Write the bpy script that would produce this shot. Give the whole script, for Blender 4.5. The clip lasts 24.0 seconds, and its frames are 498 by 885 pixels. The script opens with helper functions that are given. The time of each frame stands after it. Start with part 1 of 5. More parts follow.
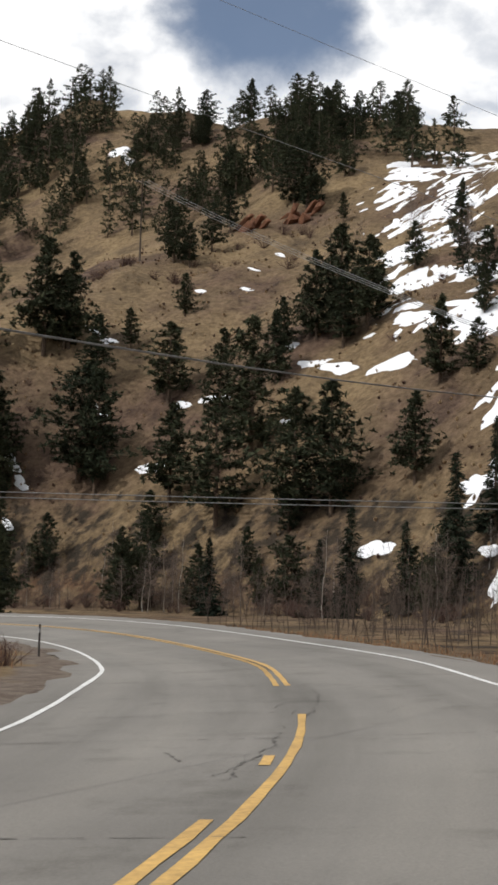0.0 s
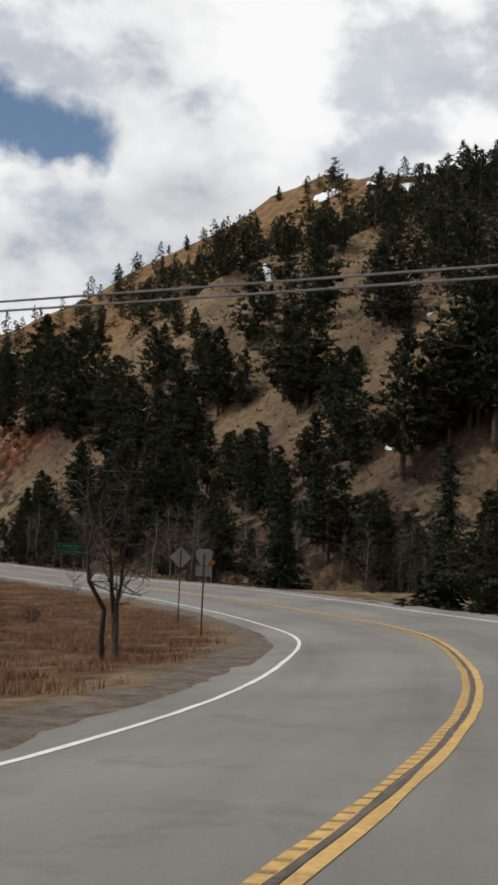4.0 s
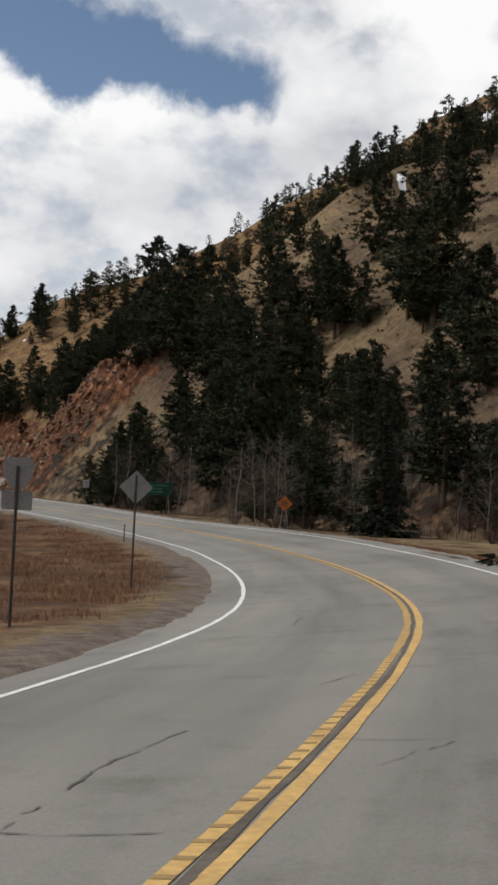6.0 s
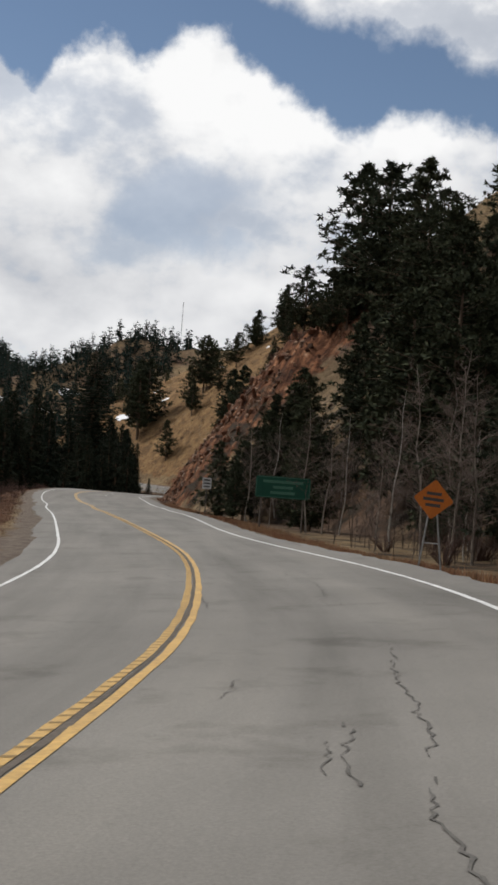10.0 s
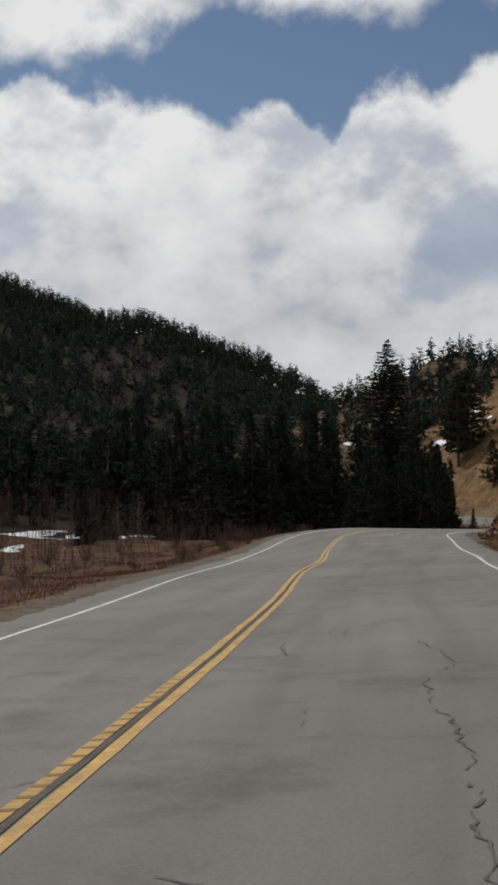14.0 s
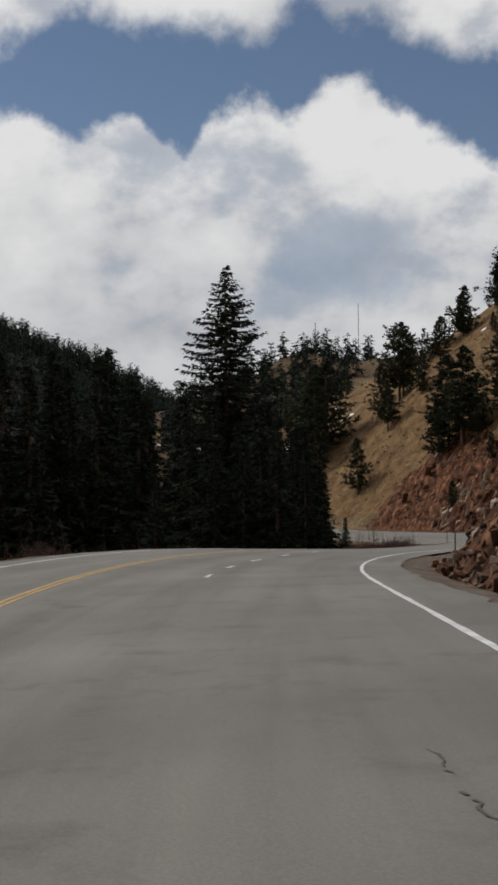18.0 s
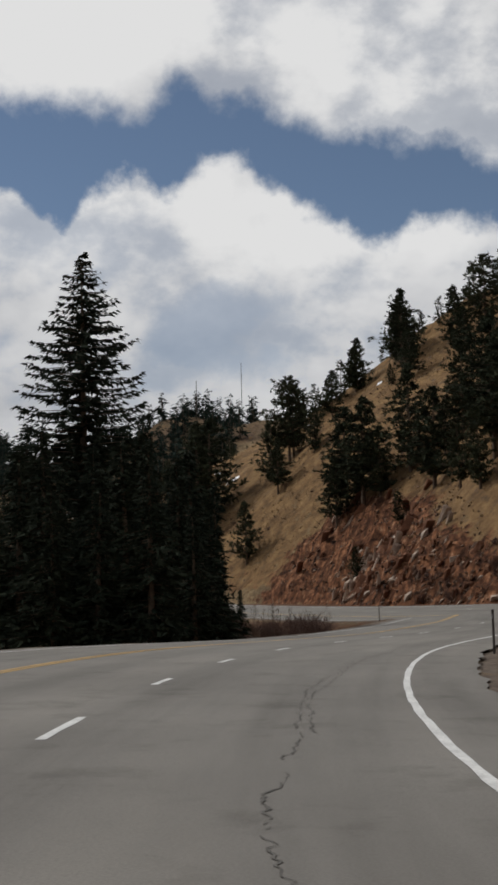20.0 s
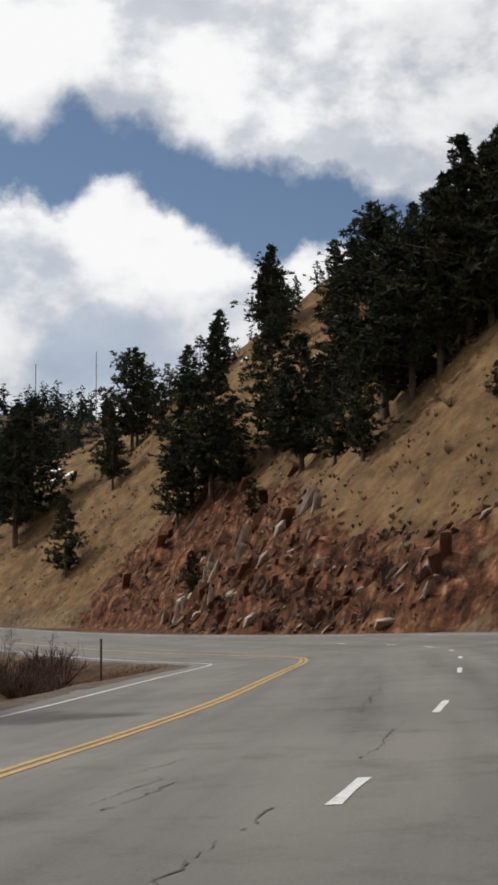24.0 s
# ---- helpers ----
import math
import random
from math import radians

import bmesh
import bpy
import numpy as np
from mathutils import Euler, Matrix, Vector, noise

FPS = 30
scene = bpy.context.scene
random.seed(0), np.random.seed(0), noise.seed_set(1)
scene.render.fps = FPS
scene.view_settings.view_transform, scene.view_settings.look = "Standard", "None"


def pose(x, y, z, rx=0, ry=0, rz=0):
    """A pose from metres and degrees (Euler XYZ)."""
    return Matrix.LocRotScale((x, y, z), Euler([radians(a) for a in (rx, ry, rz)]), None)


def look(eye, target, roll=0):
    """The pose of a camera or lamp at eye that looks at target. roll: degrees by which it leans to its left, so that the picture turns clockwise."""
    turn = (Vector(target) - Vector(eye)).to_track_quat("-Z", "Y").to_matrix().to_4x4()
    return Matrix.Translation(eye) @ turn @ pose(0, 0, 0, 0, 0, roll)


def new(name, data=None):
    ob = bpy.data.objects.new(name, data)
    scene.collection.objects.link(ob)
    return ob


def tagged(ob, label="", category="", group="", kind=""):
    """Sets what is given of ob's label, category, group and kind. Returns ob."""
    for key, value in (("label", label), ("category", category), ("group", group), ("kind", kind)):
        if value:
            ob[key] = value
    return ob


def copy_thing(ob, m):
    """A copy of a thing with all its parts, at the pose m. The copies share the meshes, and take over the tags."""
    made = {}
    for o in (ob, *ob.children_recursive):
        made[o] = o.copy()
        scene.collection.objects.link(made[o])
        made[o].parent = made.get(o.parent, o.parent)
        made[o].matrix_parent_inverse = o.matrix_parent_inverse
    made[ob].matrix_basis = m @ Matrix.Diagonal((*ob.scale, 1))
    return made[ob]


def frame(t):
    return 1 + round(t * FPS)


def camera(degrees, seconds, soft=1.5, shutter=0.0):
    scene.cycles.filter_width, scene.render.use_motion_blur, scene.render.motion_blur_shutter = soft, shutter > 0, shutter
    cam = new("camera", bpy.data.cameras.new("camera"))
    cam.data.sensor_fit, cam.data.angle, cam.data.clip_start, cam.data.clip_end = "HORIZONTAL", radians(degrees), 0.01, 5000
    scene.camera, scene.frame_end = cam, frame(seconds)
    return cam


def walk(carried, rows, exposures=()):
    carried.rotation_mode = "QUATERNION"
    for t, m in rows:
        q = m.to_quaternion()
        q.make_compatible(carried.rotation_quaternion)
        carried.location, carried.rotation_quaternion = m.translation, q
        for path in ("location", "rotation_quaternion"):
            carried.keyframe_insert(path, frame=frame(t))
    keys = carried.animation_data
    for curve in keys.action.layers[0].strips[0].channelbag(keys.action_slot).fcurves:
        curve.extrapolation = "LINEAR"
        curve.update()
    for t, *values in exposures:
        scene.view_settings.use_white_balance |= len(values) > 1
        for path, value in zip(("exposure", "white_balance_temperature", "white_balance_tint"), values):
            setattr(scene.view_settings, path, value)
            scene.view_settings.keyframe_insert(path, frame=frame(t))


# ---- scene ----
# The camera: seconds, place, then degrees to the left of +y, upwards, and of lean.
cam = camera(22.64, 24.0, soft=3.0)
ROWS = [
    (0, -1.61, -1.22, 0.16, -0.01, 5.44, 1.54),
    (0.5, -0.62, 2.57, 0.09, 1.04, 5.13, 1.99),
    (1, 0.24, 6.47, -0.02, 8.14, 5.34, 2.01),
    (1.5, 0.97, 10.47, -0.19, 15.16, 4.39, 2.59),
    (2, 1.08, 14.52, -0.33, 20.24, 4.82, 3.19),
    (2.5, 1.02, 18.57, -0.45, 23.77, 2.19, 3.40),
    (3, 0.76, 22.61, -0.56, 27.15, 2.44, 1.86),
    (3.5, 0.47, 26.73, -0.67, 29.36, 4.30, 2.11),
    (5.5, -3.94, 45.79, -1.31, 34.85, 2.64, 3.03),
    (6, -5.97, 51.27, -1.45, 38.04, 1.45, 2.80),
    (6.5, -8.34, 56.70, -1.67, 39.55, 0.84, 3.83),
    (7, -10.95, 62.14, -1.93, 41.03, 1.82, 2.25),
    (7.5, -13.84, 67.50, -2.19, 44.35, 2.01, 1.90),
    (8, -16.98, 72.76, -2.45, 46.04, 1.00, 3.28),
    (8.5, -20.42, 77.89, -2.69, 45.78, 0.51, 4.34),
    (9, -24.06, 82.96, -2.85, 48.04, 1.80, 3.48),
    (9.5, -27.97, 87.72, -3.00, 48.84, 2.40, 3.72),
    (10, -32.09, 92.21, -3.16, 50.83, 1.91, 4.25),
    (10.5, -36.47, 96.43, -3.29, 53.51, 1.99, 5.03),
    (11, -41.11, 100.56, -3.48, 55.11, 2.14, 4.16),
    (11.5, -46.03, 104.68, -3.66, 56.81, 2.21, 4.32),
    (13.5, -71.33, 121.57, -3.94, 64.32, 2.49, 0.51),
    (14, -77.51, 125.47, -4.02, 65.87, 3.19, -0.18),
    (14.5, -83.75, 129.22, -4.12, 65.82, 3.67, -0.05),
    (15, -90.09, 132.94, -4.18, 65.18, 4.32, -0.11),
    (15.5, -96.46, 136.63, -4.22, 64.04, 3.57, 0.51),
    (16, -102.84, 140.28, -4.28, 62.17, 3.62, 0.51),
    (16.5, -109.06, 144.09, -4.32, 59.45, 3.97, 0.91),
    (17, -115.25, 147.79, -4.40, 58.77, 3.59, -0.38),
    (17.5, -121.08, 151.92, -4.49, 59.34, 3.20, -0.40),
    (19.5, -146.81, 167.99, -4.34, 55.35, 7.74, -0.79),
    (20, -152.66, 172.33, -4.35, 53.37, 7.12, -1.32),
    (20.5, -158.41, 176.62, -4.36, 51.81, 7.20, -1.61),
    (21, -163.92, 181.17, -4.38, 49.30, 6.49, -2.74),
    (21.5, -169.20, 185.95, -4.37, 45.24, 5.34, -3.52),
    (22, -174.05, 190.97, -4.40, 42.97, 5.36, -4.30),
    (22.5, -178.77, 196.08, -4.43, 48.99, 6.02, -4.15),
    (23, -183.06, 201.53, -4.50, 47.96, 5.93, -3.61),
    (23.5, -186.91, 207.34, -4.58, 46.43, 7.49, -2.52),
    (24, -190.73, 213.29, -4.58, 48.08, 8.09, -0.76),
]


def aim(x, y, z, yaw, pitch, roll):
    a, b = radians(yaw), radians(pitch)
    way = Vector((-math.sin(a) * math.cos(b), math.cos(a) * math.cos(b), math.sin(b)))
    eye = Vector((x, y, z))
    return look(eye, eye + way * 10, roll)


walk(cam, [(t, aim(*row)) for t, *row in ROWS],
     exposures=[(0.0, -0.23), (1.0, -0.26), (2.0, -0.44), (3.0, -0.47), (9.0, -0.43), (11.5, -0.56), (14.0, -0.76), (17.5, -0.84), (20.0, -0.84), (21.5, -0.8), (22.5, -0.6), (24.0, -0.48)])

# ---- light ----
SUN_AZ = Vector((-0.87, -0.49))
SUN_EL = radians(48)
sun_data = bpy.data.lights.new("sun", "SUN")
sun_data.energy, sun_data.angle, sun_data.color = 3.0, radians(0.6), (1.0, 0.97, 0.93)
sun = new("sun", sun_data)
sun.matrix_world = look((SUN_AZ.x * math.cos(SUN_EL) * 200, SUN_AZ.y * math.cos(SUN_EL) * 200, math.sin(SUN_EL) * 200), (0, 0, 0))

world = bpy.data.worlds.new("sky")
scene.world = world
world.use_nodes = True
wn, wl = world.node_tree.nodes, world.node_tree.links
wn.clear()
w_out = wn.new("ShaderNodeOutputWorld")
w_bg = wn.new("ShaderNodeBackground")
w_sky = wn.new("ShaderNodeTexSky")
w_sky.sky_type, w_sky.sun_disc = "NISHITA", False
w_sky.sun_elevation, w_sky.sun_rotation = SUN_EL, math.atan2(SUN_AZ.x, SUN_AZ.y)
w_sky.altitude, w_sky.air_density, w_sky.dust_density = 2500, 1.0, 0.5
w_co = wn.new("ShaderNodeTexCoord")
def w_noise(scale, detail, rough, shift=0.0, squash=1.0):
    t, mp = wn.new("ShaderNodeTexNoise"), wn.new("ShaderNodeMapping")
    t.inputs["Scale"].default_value, t.inputs["Detail"].default_value, t.inputs["Roughness"].default_value = scale, detail, rough
    mp.inputs["Location"].default_value = (shift, 0.7 * shift, 0.4)
    mp.inputs["Scale"].default_value = (1.0, 1.0, squash)
    wl.new(w_co.outputs["Generated"], mp.inputs["Vector"])
    wl.new(mp.outputs[0], t.inputs["Vector"])
    return t.outputs[0]


def w_math(how, a, b, c=None):
    m = wn.new("ShaderNodeMath")
    m.operation = how
    for k, v in enumerate((a, b) if c is None else (a, b, c)):
        if isinstance(v, (int, float)):
            m.inputs[k].default_value = v
        else:
            wl.new(v, m.inputs[k])
    return m.outputs[0]


def w_range(v, lo, hi):
    """0 at lo, 1 at hi, eased between."""
    m = wn.new("ShaderNodeMapRange")
    m.interpolation_type = "SMOOTHSTEP"
    wl.new(v, m.inputs["Value"])
    m.inputs["From Min"].default_value, m.inputs["From Max"].default_value = lo, hi
    return m.outputs["Result"]


def w_curve(v, pairs):
    """Degrees of height over degrees round the horizon."""
    n = wn.new("ShaderNodeFloatCurve")
    pts = n.mapping.curves[0].points
    for i, (x, y) in enumerate(pairs):
        q = ((x - 30) / 60, y / 40)
        if i < 2:
            pts[i].location = q
        else:
            pts.new(*q)
    n.mapping.update()
    wl.new(w_math("MULTIPLY_ADD", v, 1 / 60, -0.5), n.inputs["Value"])
    return w_math("MULTIPLY", n.outputs[0], 40.0)


def w_spot(az, el, wide, high, soft):
    """1 in the middle of an oval part of the sky, 0 outside."""
    x, y = w_math("DIVIDE", w_math("SUBTRACT", w_across, az), wide), w_math("DIVIDE", w_math("SUBTRACT", w_wavy, el), high)
    return w_range(w_math("ADD", w_math("MULTIPLY", x, x), w_math("MULTIPLY", y, y)), 1.0 + soft, 1.0 - soft)


# heaped clouds low down, a belt of clear sky above them and a sheet of cloud over that
w_sep = wn.new("ShaderNodeSeparateXYZ")
wl.new(w_co.outputs["Generated"], w_sep.inputs[0])
w_az = w_math("MULTIPLY", w_math("ARCTAN2", w_math("MULTIPLY", w_sep.outputs[0], -1.0), w_sep.outputs[1]), 57.2958)
w_el = w_math("MULTIPLY", w_math("ARCSINE", w_sep.outputs[2], 0.0), 57.2958)
w_puff, w_heap, w_mass = w_noise(22, 9, 0.58), w_noise(9, 8, 0.55, 3.1, 1.5), w_noise(4.0, 6, 0.5, 5.7, 1.6)
w_wavy = w_math("ADD", w_el, w_math("MULTIPLY", w_math("SUBTRACT", w_puff, 0.5), 4.0))
w_across = w_math("ADD", w_az, w_math("MULTIPLY", w_math("SUBTRACT", w_heap, 0.5), 12.0))
CLOUD_TOP = [(30, 19.5), (36, 18.5), (38, 16.3), (40, 15.8), (42, 16.4), (44, 16.8), (46.5, 16.0), (48.5, 16.3), (50, 17.1), (51.7, 18.6), (53.5, 19.6), (54.8, 19.6), (56.8, 18.5), (58.7, 18.9), (60.5, 18.2),
             (62.4, 16.9), (64.5, 18.0), (67, 17.2), (68.7, 18.0), (72.5, 18.2), (74.3, 18.8), (76.6, 18.7), (82, 17), (90, 18)]
SHEET_BASE = [(30, 17), (36, 17.2), (38, 18.3), (40, 19.6), (42, 20.2), (44, 21.1), (47, 21.3), (50, 22.0), (53.5, 22.9), (56.5, 23.5), (59, 22.6), (63.5, 23.1), (68, 23.2), (71.5, 21.4), (73.5, 20.7), (76.7, 21.0), (90, 22)]
w_over = w_math("SUBTRACT", w_wavy, w_curve(w_az, CLOUD_TOP))
w_under = w_math("SUBTRACT", w_curve(w_az, SHEET_BASE), w_wavy)
w_clear = w_math("MULTIPLY", w_range(w_over, -0.35, 0.75), w_range(w_under, -0.6, 1.3))
w_clear = w_math("MAXIMUM", w_clear, w_math("MULTIPLY", w_spot(0.0, 25.4, 4.6, 4.6, 0.75), 0.95))
# places where the cloud is thin
w_thin = w_math("MULTIPLY", w_range(w_heap, 0.52, 0.36), 0.4)
w_thin = w_math("MAXIMUM", w_thin, w_math("MULTIPLY", w_spot(54.0, 12.3, 3.6, 2.2, 0.7), 0.55))
w_cover = w_math("SUBTRACT", 1.0, w_math("MAXIMUM", w_clear, w_thin))
w_head = w_math("MULTIPLY", w_range(w_over, -5.0, -0.2), 0.3)
w_shade = w_math("ADD", w_math("MULTIPLY_ADD", w_heap, 1.1, w_math("MULTIPLY_ADD", w_mass, 1.3, -0.78)), w_math("MULTIPLY", w_head, 0.6))
w_r2 = wn.new("ShaderNodeValToRGB")
w_r2.color_ramp.elements[0].color, w_r2.color_ramp.elements[1].color = (7.4, 7.6, 8.1, 1), (13.2, 13.2, 13.2, 1)
w_r2.color_ramp.elements[0].position, w_r2.color_ramp.elements[1].position = 0.12, 0.64
wl.new(w_shade, w_r2.inputs[0])
w_mix = wn.new("ShaderNodeMix")
w_mix.data_type = "RGBA"
wl.new(w_cover, w_mix.inputs["Factor"])
w_blue = wn.new("ShaderNodeMix")
w_blue.data_type, w_blue.blend_type = "RGBA", "MULTIPLY"
w_blue.inputs["Factor"].default_value, w_blue.inputs["B"].default_value = 1.0, (1.4, 1.32, 1.22, 1)
wl.new(w_sky.outputs[0], w_blue.inputs["A"])
wl.new(w_blue.outputs["Result"], w_mix.inputs["A"])
wl.new(w_r2.outputs[0], w_mix.inputs["B"])
wl.new(w_mix.outputs["Result"], w_bg.inputs[0])
w_bg.inputs[1].default_value = 0.1
wl.new(w_bg.outputs[0], w_out.inputs[0])


# ---- materials ----
def material(name):
    m = bpy.data.materials.new(name)
    m.use_nodes = True
    return m, m.node_tree.nodes, m.node_tree.links, m.node_tree.nodes["Principled BSDF"]


def noise_node(n, l, scale, detail=6.0, rough=0.55, coord="Object", squash=(1, 1, 1)):
    co, mp, t = n.new("ShaderNodeTexCoord"), n.new("ShaderNodeMapping"), n.new("ShaderNodeTexNoise")
    mp.inputs["Scale"].default_value = squash
    t.inputs["Scale"].default_value, t.inputs["Detail"].default_value, t.inputs["Roughness"].default_value = scale, detail, rough
    l.new(co.outputs[coord], mp.inputs[0])
    l.new(mp.outputs[0], t.inputs["Vector"])
    return t.outputs[0]


def ramp(n, l, source, stops):
    r = n.new("ShaderNodeValToRGB")
    while len(r.color_ramp.elements) < len(stops):
        r.color_ramp.elements.new(0.5)
    for e, (p, c) in zip(r.color_ramp.elements, stops):
        e.position, e.color = p, (*c, 1)
    l.new(source, r.inputs[0])
    return r.outputs[0]


def blend(n, l, factor, a, b, how="MIX"):
    m = n.new("ShaderNodeMix")
    m.data_type, m.blend_type = "RGBA", how
    for key, v in (("Factor", factor), ("A", a), ("B", b)):
        if hasattr(v, "is_linked"):
            l.new(v, m.inputs[key])
        else:
            m.inputs[key].default_value = v if key == "Factor" else (*v, 1)
    return m.outputs["Result"]


def bump(n, l, bsdf, height, strength, distance):
    b = n.new("ShaderNodeBump")
    b.inputs["Strength"].default_value, b.inputs["Distance"].default_value = strength, distance
    l.new(height, b.inputs["Height"])
    l.new(b.outputs[0], bsdf.inputs["Normal"])


def simple(name, a, b, scale, rough=0.85, metal=0.0, relief=0.0, dist=0.02, coord="Object", squash=(1, 1, 1)):
    """Two colours mixed by noise at two scales, with a fine relief."""
    m, n, l, p = material(name)
    big, fine = noise_node(n, l, scale, coord=coord, squash=squash), noise_node(n, l, scale * 9, 4, coord=coord, squash=squash)
    col = ramp(n, l, big, [(0.35, a), (0.68, b)])
    col = blend(n, l, 0.35, col, ramp(n, l, fine, [(0.3, tuple(v * 0.55 for v in a)), (0.7, tuple(min(1, v * 1.35) for v in b))]))
    l.new(col, p.inputs["Base Color"])
    p.inputs["Roughness"].default_value, p.inputs["Metallic"].default_value = rough, metal
    p.inputs["Specular IOR Level"].default_value = 0.25
    if relief:
        bump(n, l, p, fine, relief, dist)
    return m


def leafy(name, a, b):
    """Needles: colour differs from tuft to tuft and from tree to tree."""
    m, n, l, p = material(name)
    g, o = n.new("ShaderNodeNewGeometry"), n.new("ShaderNodeObjectInfo")
    col = ramp(n, l, g.outputs["Random Per Island"], [(0.0, a), (1.0, b)])
    tint = ramp(n, l, o.outputs["Random"], [(0.0, (0.75, 0.8, 0.75)), (1.0, (1.2, 1.15, 1.0))])
    l.new(blend(n, l, 1.0, col, tint, "MULTIPLY"), p.inputs["Base Color"])
    p.inputs["Roughness"].default_value = 0.9
    p.inputs["Specular IOR Level"].default_value = 0.08
    return m


M_NEEDLE = leafy("pine_needles", (0.02, 0.026, 0.018), (0.056, 0.062, 0.038))
M_SPRUCE = leafy("spruce_needles", (0.01, 0.015, 0.011), (0.028, 0.035, 0.025))
# far spruces: distance haze and sunlight put into a paler, bluer needle colour
M_HAZYSPRUCE = leafy("hazy_spruce_needles", (0.015, 0.023, 0.02), (0.036, 0.05, 0.042))
M_BARK = simple("bark", (0.05, 0.035, 0.025), (0.13, 0.09, 0.06), 3.0, relief=0.5)
M_GREYBARK = simple("grey_bark", (0.10, 0.085, 0.07), (0.26, 0.22, 0.18), 3.0, relief=0.3)
M_PALEBARK = simple("pale_bark", (0.18, 0.165, 0.14), (0.4, 0.375, 0.33), 4.0, relief=0.3)
M_TWIG = simple("twigs", (0.075, 0.055, 0.045), (0.16, 0.12, 0.1), 2.0)
M_THICKET = simple("thicket_twigs", (0.045, 0.033, 0.027), (0.11, 0.083, 0.067), 2.0)
M_SNOW = simple("snow", (0.72, 0.74, 0.78), (0.86, 0.87, 0.9), 1.5, rough=0.6, relief=0.3, dist=0.05)
M_WHITE = simple("white_paint", (0.46, 0.46, 0.45), (0.72, 0.72, 0.7), 2.5, rough=0.6)
M_YELLOW = simple("yellow_paint", (0.36, 0.225, 0.08), (0.55, 0.345, 0.11), 1.6, rough=0.6)
M_STEEL = simple("galvanised_steel", (0.22, 0.22, 0.22), (0.34, 0.34, 0.34), 4.0, rough=0.5, metal=0.6)
M_DARKSTEEL = simple("weathered_steel", (0.03, 0.028, 0.026), (0.07, 0.06, 0.055), 4.0, rough=0.7)
M_ROCKA = simple("pale_rock", (0.24, 0.17, 0.13), (0.58, 0.48, 0.39), 0.9, relief=0.8, dist=0.12)
M_ROCKB = simple("red_rock", (0.06, 0.027, 0.017), (0.22, 0.1, 0.055), 0.9, relief=0.8, dist=0.12)
M_WOODPOLE = simple("pole_wood", (0.05, 0.04, 0.033), (0.11, 0.09, 0.075), 3.0)
M_WIRE = simple("wire", (0.10, 0.10, 0.10), (0.2, 0.2, 0.2), 3.0, rough=0.5)
M_SHRUB = simple("shrub_twigs", (0.045, 0.026, 0.021), (0.12, 0.07, 0.054), 2.0)
M_BURNT = simple("charred_bark", (0.018, 0.014, 0.012), (0.075, 0.055, 0.045), 5.0)
# orange and green sign paint, darkened to carry the shade of the trees
M_ORANGE = simple("shaded_orange_sign", (0.32, 0.085, 0.01), (0.42, 0.12, 0.015), 3.0, rough=0.5)
M_GREEN = simple("shaded_green_sign", (0.004, 0.042, 0.028), (0.006, 0.058, 0.036), 3.0, rough=0.45)
M_SIGNWHITE = simple("sign_white", (0.34, 0.34, 0.33), (0.46, 0.46, 0.45), 3.0, rough=0.5)
# white letters and border of the guide sign, with shade put into their colour
M_SIGNSHADED = simple("shaded_sign_letters", (0.03, 0.1, 0.068), (0.06, 0.15, 0.105), 3.0, rough=0.5)
M_TAR = simple("tar", (0.065, 0.06, 0.054), (0.125, 0.117, 0.106), 6.0, rough=0.8)
M_SEAM = simple("seam", (0.06, 0.05, 0.04), (0.13, 0.108, 0.088), 2.2, rough=0.9)
M_GROOVE = simple("groove", (0.2, 0.135, 0.06), (0.3, 0.2, 0.085), 6.0, rough=0.9)


def blade(name, a, b, c):
    m, n, l, p = material(name)
    g = n.new("ShaderNodeNewGeometry")
    near = ramp(n, l, noise_node(n, l, 0.35, 4), [(0.35, (0, 0, 0)), (0.62, (1, 1, 1))])
    col = blend(n, l, near, ramp(n, l, g.outputs["Random Per Island"], [(0.0, a), (1.0, b)]), ramp(n, l, g.outputs["Random Per Island"], [(0.0, a), (1.0, c)]))
    l.new(col, p.inputs["Base Color"])
    p.inputs["Roughness"].default_value = 0.85
    return m


M_RUST = blade("rust_grass_blades", (0.05, 0.024, 0.015), (0.2, 0.1, 0.05), (0.13, 0.055, 0.028))
M_GRASS = blade("dry_grass_blades", (0.10, 0.045, 0.022), (0.40, 0.25, 0.12), (0.24, 0.095, 0.04))
M_RUBBLE = blade("rubble", (0.028, 0.015, 0.01), (0.2, 0.108, 0.064), (0.36, 0.24, 0.165))
M_STRAW = blade("straw_blades", (0.14, 0.085, 0.045), (0.42, 0.3, 0.16), (0.26, 0.16, 0.08))

# ---- mesh tools ----
def mesh_of(name, verts, faces, mat, smooth=False):
    me = bpy.data.meshes.new(name)
    me.from_pydata([tuple(v) for v in np.asarray(verts).tolist()], [], [tuple(f) for f in faces])
    for m in mat if isinstance(mat, (list, tuple)) else [mat]:
        me.materials.append(m)
    if smooth:
        me.polygons.foreach_set("use_smooth", [True] * len(me.polygons))
    me.update()
    return me


def child(name, me, parent, label="", m=None):
    ob = new(name, me)
    ob.parent = parent
    if m is not None:
        ob.matrix_basis = m
    if label:
        ob["label"] = label
    return ob


